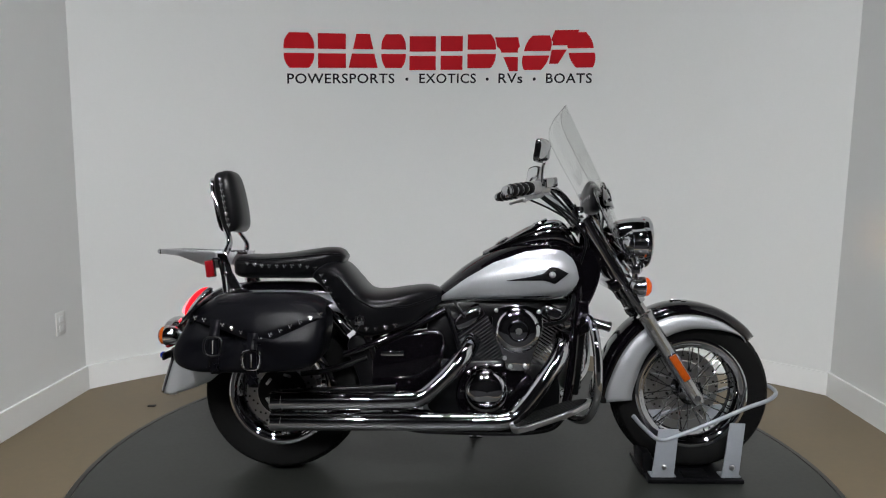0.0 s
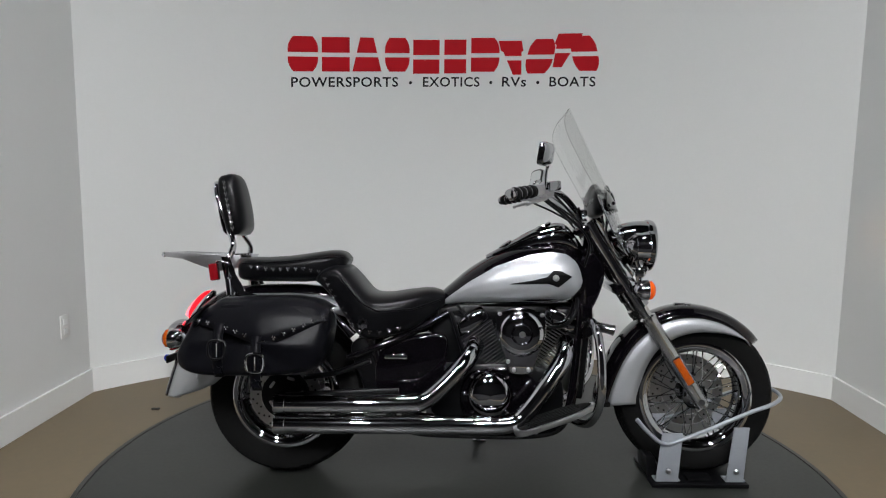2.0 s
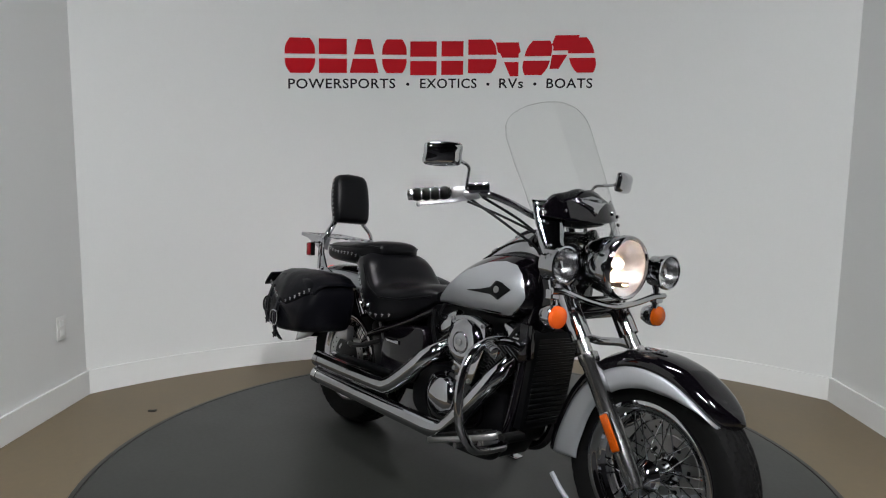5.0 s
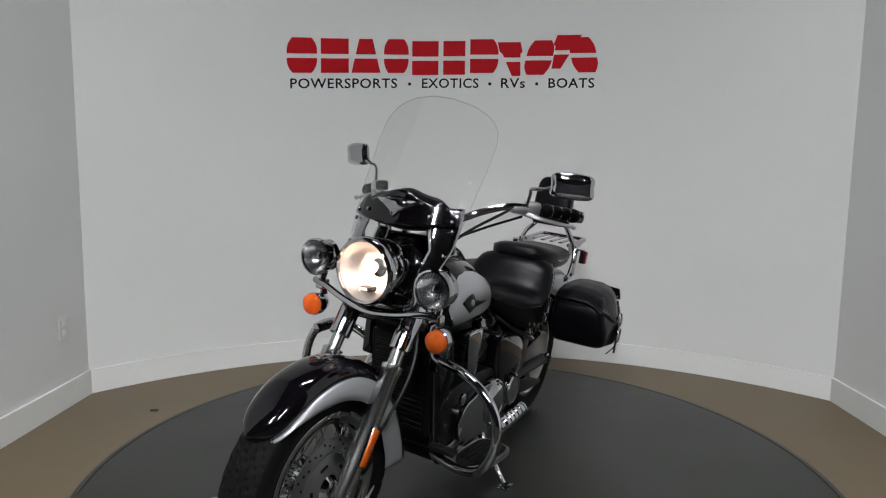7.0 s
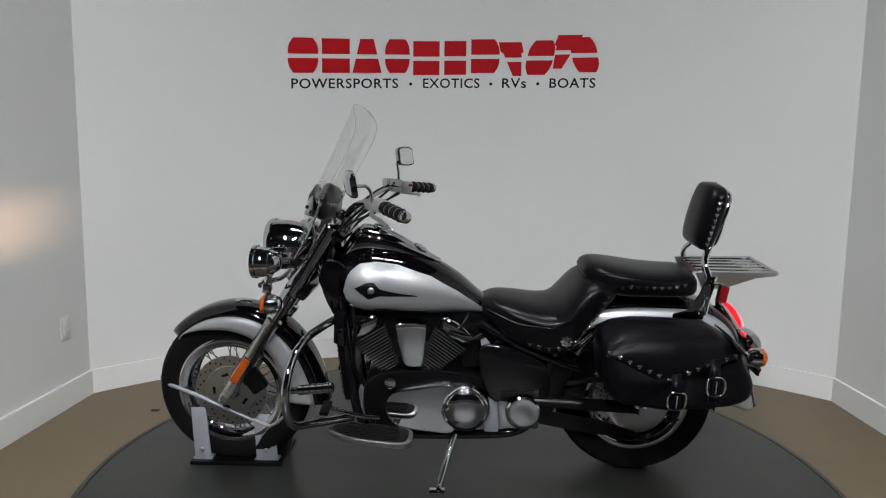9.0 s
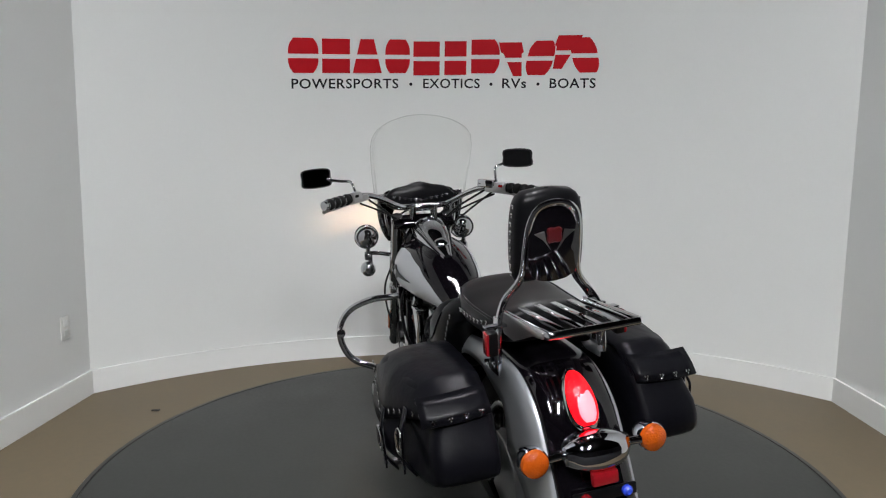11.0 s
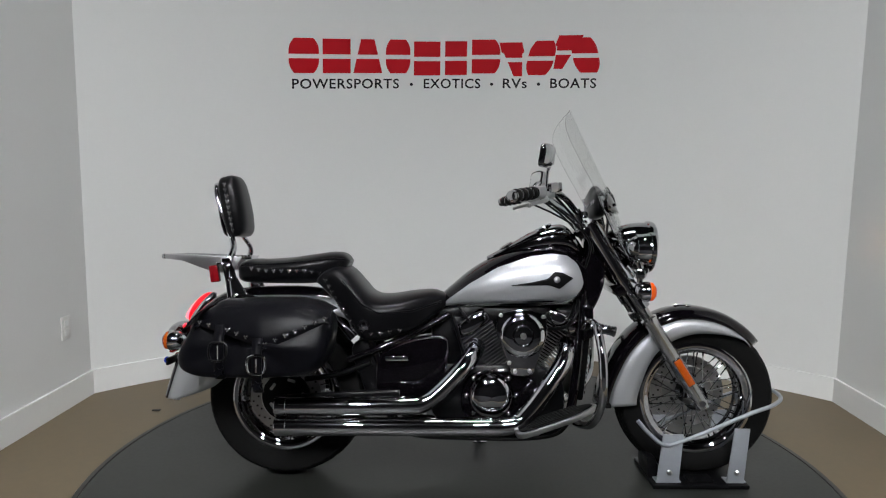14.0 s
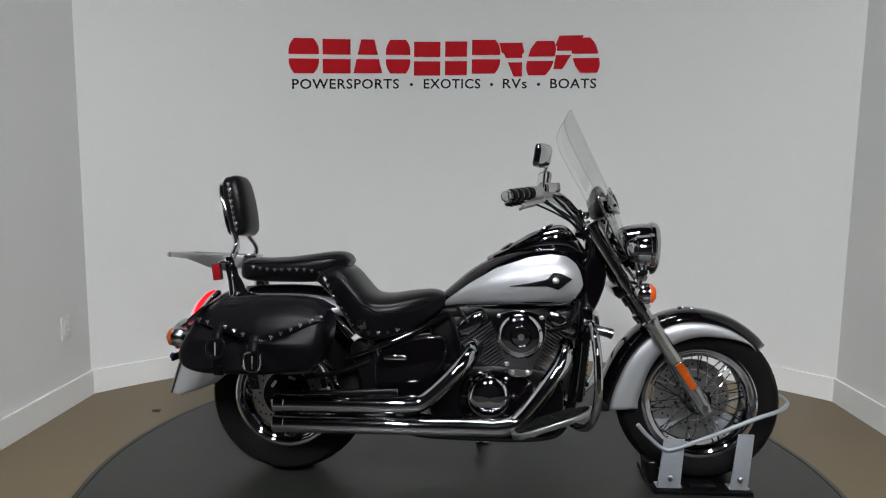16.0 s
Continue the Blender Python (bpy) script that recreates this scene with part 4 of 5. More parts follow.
def build_rear():
    wheel("rear_wheel", REAR, 0.18, 0.32, 0.205, -0.085, 0.14, Matrix.Identity(4), M_ENGINE, M_ALU)
    spine = glide([(-0.33, 0, 0.66), (-0.45, 0, 0.725), (-0.6, 0, 0.752), (-0.75, 0, 0.755), (-0.9, 0, 0.745), (-0.985, 0, 0.718), (-1.06, 0, 0.655), (-1.11, 0, 0.56), (-1.15, 0, 0.46), (-1.18, 0, 0.36), (-1.192, 0, 0.315)], 4)

    def crown(t, full):
        return [(0.104 * math.sin(q * 1.3) / math.sin(1.3), 0.030 * abs(q) ** 2.4) for q in np.linspace(-1, 1, 15)]

    def flank(s):
        def f(t, full):
            k = np.interp(t, [0, 0.25, 0.42, 0.6, 0.85, 1], [0.03, 0.05, 0.12, 0.24, 0.15, 0.02])
            return [(s * 0.104, 0.030), (s * 0.115, 0.042), (s * 0.125, 0.06), (s * 0.131, 0.085), (s * 0.133, k * 0.6 + 0.05), (s * 0.13, k + 0.05)]
        return f
    fender = arc_fender("rear_fender", spine, REAR, crown, M_BLACK, "black rear fender with silver flanks")
    for s in SIDES:
        arc_fender("fender_flank", spine, REAR, flank(s), M_SILVER, "silver painted fender flank", parent=fender)
    # tail lamp
    f = Form([-0.075, -0.062, -0.028, 0.018, 0.056, 0.07], [0.018, 0.031, 0.039, 0.035, 0.022, 0.01], [-0.018, -0.031, -0.039, -0.035, -0.022, -0.01], [0.008, 0.022, 0.034, 0.034, 0.022, 0.008], up=2.2, low=2.2)
    ax = Vector((0.58, 0, 0.81)).normalized()
    m = Matrix.Translation((-1.06, 0, 0.662)) @ Matrix(((ax.x, -ax.z, 0, 0), (0, 0, 1, 0), (ax.z, ax.x, 0, 0), (0, 0, 0, 1)))
    base = Form(f.xs * 1.12, f.top * 1.15, f.bot * 1.15, f.half * 0.7, up=2.2, low=2.2)
    tail = part("tail_light", base.mesh(16, 20), M_CHROME, bike, "red teardrop tail light, lit", m=m)
    part("tail_lens", f.mesh(16, 22), M_TAIL, tail, "glowing red lens", m=m @ Matrix.Translation((0, 0.006, 0)))
    part("lamp_core", Form([-0.05, -0.035, 0.0, 0.03, 0.04], [0.012, 0.02, 0.024, 0.018, 0.01], [-0.012, -0.02, -0.024, -0.018, -0.01], [0.004, 0.01, 0.012, 0.01, 0.004]).mesh(12, 16), mat("tail_core", (0.9, 0.2, 0.15), emit=(1, 0.05, 0.09), power=5), tail, "bright lamp core", m=m @ Matrix.Translation((-0.02, 0.03, 0)))
    # rear signals on a chrome bracket
    br = part("signal_bracket", Form([-0.085, -0.06, -0.02, 0.02, 0.06, 0.085], [0.57, 0.585, 0.595, 0.595, 0.585, 0.57], [0.52, 0.505, 0.495, 0.495, 0.505, 0.52], [0.015, 0.04, 0.05, 0.05, 0.04, 0.015], up=2, low=2.2).mesh(16, 20), M_CHROME, bike, "chrome rear signal bracket", m=Matrix.Translation((-1.145, 0, 0.012)) @ Matrix.Rotation(radians(90), 4, "Z"))
    part("bracket_bar", tube([(-1.135, -0.15, 0.552), (-1.13, 0, 0.557), (-1.135, 0.15, 0.552)], 0.011), M_CHROME, br)
    part("small_red_lens", block((0.02, 0.07, 0.035), (-1.178, 0, 0.50), 0.006), M_REDLENS, br, "small red reflector")
    part("plate_holder", block((0.012, 0.17, 0.03), (-1.175, 0, 0.455), 0.004), M_PLASTIC, br, "black plate holder")
    for y, mt in ((0.055, M_REDLENS), (-0.055, M_BLUE)):
        part("plate_bolt", turned([(0.014, 0), (0.014, 0.008), (0.008, 0.014)], (-1.182, y, 0.457), (-1, 0, 0), 12), mt, br)
    for s in SIDES:
        sc = Vector((-1.12, s * 0.162, 0.552))
        sig = part("rear_turn_signal", turned([(0.012, -0.045), (0.028, -0.035), (0.037, -0.01), (0.038, 0.012), (0.036, 0.014)], sc, (-1, 0, 0), 28), M_CHROME, bike, "round amber rear turn signal")
        part("signal_lens", turned([(0.036, 0.012), (0.034, 0.026), (0.022, 0.036), (0.0, 0.039)], sc, (-1, 0, 0), 28), M_AMBER, sig, "amber lens")
    # swingarm, shock cover, belt
    for s in SIDES:
        part("swingarm", tube([(-0.25, s * 0.13, 0.345), (-0.45, s * 0.135, 0.335), (-0.70, s * 0.135, 0.32)], 0.026, 12, flat=0.7), M_ENGINE, bike, "black swingarm")
        part("axle_nut", turned([(0.026, 0), (0.026, 0.012), (0.016, 0.015), (0.014, 0.03)], REAR + Vector((0, s * 0.14, 0)), (0, s, 0), 12), M_CHROME, bike)
        part("strut_cap", tube([(-0.425, s * 0.19, 0.572), (-0.465, s * 0.19, 0.615), (-0.52, s * 0.18, 0.668)], (0.019, 0.012)), M_CHROME, bike, "chrome strut cover")
    part("rear_caliper", block((0.09, 0.045, 0.07), REAR + Vector((0.02, -0.115, 0.12)), 0.012), M_ALU, bike, "silver rear brake caliper")
    part("torque_arm", tube([(-0.62, -0.125, 0.40), (-0.50, -0.14, 0.42), (-0.36, -0.14, 0.47)], 0.011), M_ENGINE, bike)
    part("belt_pulley", turned([(0.03, 0), (0.12, 0.0), (0.125, -0.012), (0.125, 0.018), (0.12, 0.02), (0.1, 0.01), (0.03, 0.012)], REAR + Vector((0, 0.088, 0)), (0, 1, 0), 40), M_ALU, bike, "rear belt pulley")
    part("drive_belt", join(tube([(-0.68, 0.1, 0.447), (-0.45, 0.1, 0.41), (-0.22, 0.1, 0.375)], 0.012, 8, flat=0.5), tube([(-0.68, 0.1, 0.197), (-0.45, 0.1, 0.22), (-0.22, 0.1, 0.255)], 0.012, 8, flat=0.5)), M_RUBBER, bike, "black drive belt")
    part("belt_guard", prism([(-0.30, 0.30), (-0.30, 0.24), (-0.50, 0.20), (-0.72, 0.18), (-0.72, 0.20), (-0.55, 0.26)], 0.12, 0.126, 0.001), M_ENGINE, bike, "black belt guard")


def bag_taper(x):
    """How far the bag's outer side draws in towards its rear end."""
    return float(np.interp(x, [-1.03, -0.98, -0.87, -0.72, -0.46], [0.845, 0.87, 0.935, 1.0, 1.0]))


def bag_lean(z):
    """How far the bag's outer side leans in over its lower half."""
    return 0.008 + 0.26 * max(0.0, z - 0.56)


def build_bag(s):
    """A leather saddlebag with a studded flap, two straps and buckles."""
    out = smooth_outline([(-0.965, 0.662), (-0.875, 0.708), (-0.73, 0.716), (-0.61, 0.718), (-0.525, 0.704), (-0.482, 0.648), (-0.49, 0.555), (-0.525, 0.485), (-0.64, 0.464), (-0.80, 0.456), (-0.935, 0.452), (-1.015, 0.475), (-1.032, 0.525), (-1.0, 0.60)], 4)
    cx, cz = -0.76, 0.59
    rings = []
    for y, k in ((0.205, 0.93), (0.215, 0.985), (0.24, 1.0), (0.38, 1.0), (0.42, 0.99), (0.445, 0.955), (0.457, 0.90), (0.462, 0.80), (0.465, 0.5), (0.466, 0.15)):
        rings.append([(cx + (x - cx) * k, s * (0.2 + (y - 0.2) * (1 if y < 0.22 else (bag_taper(x) * 0.46 - 0.2) / 0.26) + (0.006 * math.sin(x * 21 + z * 9) - bag_lean(z)) * min(1, max(0, (y - 0.22) / 0.18))), cz + (z - cz) * k) for x, z in out])
    bag = part("saddlebag", skin(rings), M_BAG, bike, "black leather saddlebag with a studded flap", sharp=50)
    top = [(-0.965, 0.652), (-0.945, 0.675), (-0.88, 0.714), (-0.73, 0.724), (-0.61, 0.725), (-0.54, 0.714), (-0.485, 0.685)]
    low = [(-0.965, 0.645), (-0.93, 0.632), (-0.84, 0.612), (-0.77, 0.590), (-0.695, 0.566), (-0.60, 0.607), (-0.485, 0.66)]
    tx, tz = zip(*top)
    bx, bz = zip(*low)
    rows = []
    for x in np.linspace(-0.965, -0.485, 30):
        zt, zb = np.interp(x, tx, tz) + 0.004, np.interp(x, bx, bz)
        e = min(1, 6 * min(x + 0.97, -0.48 - x))
        row = [(x, s * 0.21, zt - 0.004), (x, s * 0.30, zt + 0.002), (x, s * 0.40, zt), (x, s * (0.435 + 0.008 * e), zt - 0.012), (x, s * (0.45 + 0.012 * e), zt - 0.035)]
        row += [(x, s * (0.458 + 0.012 * e), zt - 0.035 + (zb - zt + 0.035) * t) for t in (0.33, 0.66, 1.0)]
        rows.append([Vector((p[0], p[1] * (bag_taper(x) if abs(p[1]) > 0.28 else 1) - s * bag_lean(p[2]) * min(1, (abs(p[1]) - 0.21) / 0.19), p[2])) for p in row])
    part("flap", sheet(rows), M_BAG, bag, "stiff leather flap", thick=0.006, sharp=50)
    for x, z in along([(-0.94, 0.65), (-0.84, 0.631), (-0.77, 0.609), (-0.695, 0.586), (-0.60, 0.626), (-0.495, 0.672)], 14):
        STUD_AT.append((bag, Vector((x, s * (0.4735 * bag_taper(x) - bag_lean(z)), z)), Vector((0, s, 0.05))))
    ends = [(-0.925, 0.70), (-0.948, 0.682), (-0.968, 0.662), (-0.984, 0.638)]
    rows = [[Vector((x - 0.004 - 0.012 * math.sin(math.pi * t), s * (0.212 + (0.40 - 0.212) * t), z - 0.008 * t)) for t in np.linspace(0, 1, 9)] for x, z in ends]
    part("rear_flap", sheet(rows), M_BAG, bag, "leather flap edge at the rear", thick=0.006)
    for t in (0.15, 0.38, 0.61, 0.84):
        STUD_AT.append((bag, Vector((-0.985 - 0.012 * math.sin(math.pi * t), s * (0.212 + 0.188 * t), 0.650 - 0.008 * t)), Vector((-1, 0, 0.5))))
    for x, zb in ((-0.722, 0.515), (-0.862, 0.555)):
        k = bag_taper(x)
        strap = part("strap", sheet([[Vector((x + d, s * (y * k - bag_lean(z)), z)) for d in (-0.017, 0.017)] for y, z in ((0.474, zb + 0.09), (0.476, zb + 0.03), (0.474, zb - 0.05), (0.46, zb - 0.075), (0.44, zb - 0.10))]), M_BAG, bag, "black leather strap", thick=0.005)
        ring = smooth_outline([(x - 0.024, zb - 0.026), (x + 0.024, zb - 0.026), (x + 0.026, zb + 0.026), (x - 0.026, zb + 0.026)], 5)
        part("buckle", tube([(px, s * (0.482 * k - bag_lean(pz)), pz) for px, pz in ring + ring[:2]], 0.0042, 8, straight=True), M_CHROME if s > 0 or x > -0.8 else M_PLASTIC, strap, "square chrome buckle")
        part("buckle_pin", tube([(x, s * (0.484 * k - 0.008), zb - 0.024), (x, s * (0.486 * k - 0.008), zb + 0.022)], 0.003, 6, straight=True), M_CHROME, strap)
        star = [(x + (0.022 if k % 2 else 0.010) * math.cos(k * math.pi / 5), zb - 0.072 + (0.022 if k % 2 else 0.010) * math.sin(k * math.pi / 5)) for k in range(10)]
        part("strap_star", prism(star, s * (0.470 * k - 0.008), s * (0.476 * k - 0.008), 0), M_BAG, strap, "star-cut leather end")


def build_engine():
    case = part("crankcase", prism(smooth_outline([(-0.10, 0.24), (-0.12, 0.36), (-0.05, 0.44), (0.17, 0.46), (0.36, 0.43), (0.40, 0.33), (0.36, 0.22), (0.15, 0.18)], 4), -0.125, 0.125, 0.012), M_ENGINE, bike, "black engine crankcase")
    part("sump", prism([(0.0, 0.17), (0.34, 0.17), (0.38, 0.24), (-0.06, 0.24)], -0.09, 0.09, 0.01), M_ENGINE, case)
    fin = None
    for name, x0, tilt in (("rear_cylinder", 0.172, -36), ("front_cylinder", 0.268, 32)):
        m = pose(x0, 0, 0.42, 0, tilt, 0)
        cyl = part(name, turned([(0.026, 0.0), (0.03, 0.03), (0.062, 0.2), (0.06, 0.215)], (0, 0, 0), (0, 0, 1), 28), M_ENGINE, bike, "black finned engine cylinder", m=m)
        for k in range(14):
            h = 0.042 + k * 0.0125
            w = 0.072 + 0.078 * (k / 13)
            fm = m @ Matrix.Translation((0, 0, h)) @ Matrix.Diagonal((w / 0.15, 1.0 + 0.1 * k / 13, 1, 1))
            if fin is None:
                fin = part("fin", block((0.15, 0.2, 0.0045), (0, 0, 0), 0.001, seg=1), M_ENGINE, cyl, "thin cooling fin with a bright machined edge")
                fin.data.materials.append(M_FIN)
                for face in fin.data.polygons:
                    face.material_index = 1 if abs(face.normal.z) < 0.5 else 0
                fin.matrix_basis = fm
            else:
                o = again(fin, fm)
                o.parent = cyl
        head = part("cylinder_head", block((0.15, 0.205, 0.045), (0, 0, 0.236), 0.018), M_ENGINE, cyl, "black cylinder head", m=m)
        part("head_cover", Form([-0.08, -0.07, -0.03, 0.03, 0.07, 0.08], [0.262, 0.275, 0.282, 0.282, 0.275, 0.262], [0.245, 0.24, 0.24, 0.24, 0.24, 0.245], [0.075, 0.1, 0.11, 0.11, 0.1, 0.075], up=3, low=4).mesh(14, 24), M_CHROME, cyl, "chrome cylinder head cover", m=m)
        for s in SIDES:
            part("head_side", Form([-0.07, -0.05, 0.0, 0.05, 0.07], [0.262, 0.272, 0.278, 0.272, 0.262], [0.245, 0.22, 0.21, 0.22, 0.245], [0.008, 0.015, 0.018, 0.015, 0.008]).mesh(10, 16), M_CHROME, cyl, "chrome side boss", m=m @ Matrix.Translation((0, s * 0.1, 0)))
            part("plug_lead", tube([m @ Vector((0, s * 0.1, 0.25)), m @ Vector((0.0, s * 0.13, 0.28)), m @ Vector((0, s * 0.08, 0.33))], 0.006, 8), M_PLASTIC, cyl, "black spark plug lead")
    # right side: round air cleaner with a tapering tail
    ac = part("air_cleaner", prism(smooth_outline([(0.126, 0.586), (0.128, 0.655), (0.15, 0.672), (0.222, 0.684), (0.29, 0.670), (0.314, 0.655), (0.318, 0.586), (0.298, 0.525), (0.276, 0.462), (0.262, 0.434), (0.222, 0.428), (0.182, 0.436), (0.170, 0.475), (0.148, 0.53)], 3), -0.13, -0.175, 0.008), M_CHROME, bike, "chrome air cleaner with a round cover")
    c = (0.222, -0.172, 0.586)
    part("round_cover", turned([(0.084, 0), (0.086, 0.018), (0.08, 0.026), (0.06, 0.031), (0.042, 0.032), (0.038, 0.028), (0.034, 0.034), (0.012, 0.037)], c, (0, -1, 0), 44), M_CHROME, ac, "round chrome cover")
    part("cover_bolt", turned([(0.013, 0.03), (0.013, 0.042), (0.006, 0.043)], c, (0, -1, 0), 6), M_STEEL, ac)
    for x, z in ((0.138, 0.662), (0.303, 0.658), (0.195, 0.446), (0.252, 0.447), (0.172, 0.478)):
        part("cover_screw", turned([(0.008, 0), (0.008, 0.005), (0.004, 0.007)], (x, -0.176, z), (0, -1, 0), 10), M_STEEL, ac)
    # right engine covers
    rc = part("clutch_cover", turned([(0.092, -0.01), (0.09, 0.03), (0.08, 0.05), (0.076, 0.056), (0.05, 0.064), (0.0, 0.068)], (0.105, -0.125, 0.345), (0, -1, 0), 40), M_CHROME, bike, "round chrome clutch cover")
    for k in range(8):
        a = math.pi * 2 * k / 8
        part("cover_screw", turned([(0.007, 0), (0.007, 0.03), (0.003, 0.032)], (0.105 + 0.096 * math.cos(a), -0.125, 0.345 + 0.096 * math.sin(a)), (0, -1, 0), 8), M_CHROME, rc)
    part("case_cover", prism(smooth_outline([(0.02, 0.42), (0.17, 0.45), (0.28, 0.40), (0.30, 0.30), (0.2, 0.24), (0.05, 0.235), (-0.01, 0.30)], 3), -0.12, -0.15, 0.01), M_BLACK, bike, "black side case cover")
    # left engine covers
    part("alternator_cover", turned([(0.10, -0.01), (0.10, 0.03), (0.09, 0.048), (0.086, 0.05), (0.08, 0.046), (0.074, 0.052), (0.04, 0.06), (0.0, 0.062)], (-0.010, 0.125, 0.314), (0, 1, 0), 44), M_CHROME, bike, "round chrome engine cover")
    part("primary_cover", prism(smooth_outline([(0.302, 0.318), (0.278, 0.375), (0.19, 0.398), (0.03, 0.405), (0.03, 0.225), (0.14, 0.218), (0.25, 0.238), (0.292, 0.275)], 5), 0.12, 0.168, 0.02, 4), M_CHROME, bike, "long chrome primary cover")
    sq = part("pulley_cover", prism([(-0.135, 0.395), (-0.31, 0.414), (-0.305, 0.222), (-0.145, 0.222)], 0.12, 0.145, 0.01), M_CHROME, bike, "square chrome pulley cover")
    part("pulley_disc", turned([(0.07, 0), (0.069, 0.014), (0.062, 0.02), (0.055, 0.017), (0.03, 0.022), (0.0, 0.023)], (-0.238, 0.145, 0.300), (0, 1, 0), 32), M_CHROME, sq, "round chrome boss")
    part("intake_cover", prism(smooth_outline([(0.158, 0.658), (0.25, 0.658), (0.262, 0.638), (0.24, 0.52), (0.22, 0.486), (0.168, 0.486), (0.156, 0.52), (0.146, 0.638)], 3), 0.07, 0.145, 0.016, 3), M_CHROME, bike, "chrome intake cover between the cylinders")
    part("horn", turned([(0.02, 0), (0.022, 0.012), (0.012, 0.016)], (0.285, 0.15, 0.418), (0, 1, 0), 20), M_CHROME, bike)
    part("left_side_plate", prism([(-0.066, 0.59), (-0.085, 0.60), (-0.112, 0.565), (-0.135, 0.42), (-0.146, 0.20), (-0.09, 0.20), (-0.10, 0.33), (-0.085, 0.45)], 0.115, 0.13, 0.004), M_GREYSTEEL, bike, "grey frame plate")
    # dark bodies under the tank and behind the covers
    part("frame_spine", prism([(-0.10, 0.60), (-0.10, 0.672), (0.02, 0.69), (0.44, 0.695), (0.47, 0.66), (0.44, 0.60), (0.24, 0.56), (0.1, 0.56)], -0.075, 0.075, 0.01), M_ENGINE, bike, "black frame spine and intake under the tank")
    part("air_box", block((0.14, 0.17, 0.20), (-0.06, 0, 0.55), 0.02), M_PLASTIC, bike, "black plastic air box")
    for s in SIDES:
        part("coil_cover", block((0.10, 0.05, 0.05), (0.40, s * 0.085, 0.655), 0.014), M_PLASTIC, bike, "black coil cover")
    # radiator and frame
    rad = part("radiator", block((0.05, 0.24, 0.36), (0.468, 0, 0.50), 0.012, Matrix.Rotation(radians(6), 4, "Y")), M_PLASTIC, bike, "black radiator between the frame tubes")
    for k in range(16):
        part("radiator_slat", block((0.004, 0.2, 0.012), (0.4965 + 0.0018 * (k - 8) * 0.98, 0, 0.35 + k * 0.0195), 0.001, Matrix.Rotation(radians(6), 4, "Y"), seg=1), M_ENGINE, rad)
    for s in SIDES:
        part("frame_rail", tube([(0.48, s * 0.04, 0.85), (0.47, s * 0.10, 0.72), (0.44, s * 0.125, 0.40), (0.40, s * 0.13, 0.24), (0.30, s * 0.12, 0.185), (0.0, s * 0.115, 0.18), (-0.22, s * 0.115, 0.20), (-0.30, s * 0.12, 0.30), (-0.33, s * 0.125, 0.46), (-0.37, s * 0.14, 0.58)], 0.019), M_BLACK, bike, "black frame tube")
        part("seat_rail", tube([(-0.06, s * 0.10, 0.655), (-0.2, s * 0.13, 0.58), (-0.36, s * 0.15, 0.515), (-0.45, s * 0.14, 0.48)], 0.014), M_BLACK, bike, "black frame tube")
        part("side_cover", prism(smooth_outline([(-0.06, 0.56), (-0.14, 0.575), (-0.26, 0.545), (-0.335, 0.49), (-0.345, 0.40), (-0.315, 0.335), (-0.13, 0.335), (-0.075, 0.42)], 3), s * 0.06, s * 0.145, 0.016, 3), M_BLACK, bike, "glossy black side cover")
        part("battery_box", block((0.18, 0.07, 0.12), (-0.24, s * 0.09, 0.39), 0.012), M_PLASTIC, bike, "black plastic box")
        part("frame_pivot", prism(smooth_outline([(-0.33, 0.52), (-0.39, 0.56), (-0.44, 0.52), (-0.40, 0.40), (-0.36, 0.30), (-0.30, 0.28), (-0.30, 0.38)], 3), s * 0.10, s * 0.14, 0.008), M_ENGINE, bike, "black frame pivot casting")
        part("neck_cover", prism(smooth_outline([(0.455, 0.86), (0.52, 0.90), (0.56, 0.85), (0.55, 0.76), (0.50, 0.66), (0.46, 0.70)], 3), s * 0.03, s * 0.10, 0.014, 3), M_BLACK, bike, "black neck cover")
    part("name_plate", block((0.088, 0.006, 0.018), (-0.262, -0.149, 0.487), 0.005), M_CHROME, bike, "small chrome name bar")
    # exhaust
    for a, b, name in (([(-0.70, -0.235, 0.318), (-0.5, -0.235, 0.320), (-0.22, -0.235, 0.325), (-0.15, -0.23, 0.336), (-0.08, -0.215, 0.39), (0.0, -0.19, 0.47), (0.035, -0.15, 0.51), (0.05, -0.10, 0.53)], 0.035, "upper"),
                       ([(-0.70, -0.235, 0.243), (-0.4, -0.235, 0.245), (0.0, -0.235, 0.247), (0.17, -0.23, 0.25), (0.235, -0.22, 0.29), (0.33, -0.20, 0.41), (0.39, -0.17, 0.50), (0.40, -0.11, 0.55)], 0.035, "lower")):
        pipe = part("exhaust_pipe", tube(a, b, 20, 5), M_CHROME, bike, "long straight chrome exhaust pipe")
        e = Vector(a[0])
        part("exhaust_tip", turned([(0.033, -0.012), (0.037, -0.008), (0.037, 0.03), (0.035, 0.032)], e, (1, 0, 0), 24), M_CHROME, pipe)
        part("exhaust_mouth", turned([(0.029, -0.0135), (0.029, -0.011)], e, (1, 0, 0), 20), M_PLASTIC, pipe, "dark exhaust mouth")
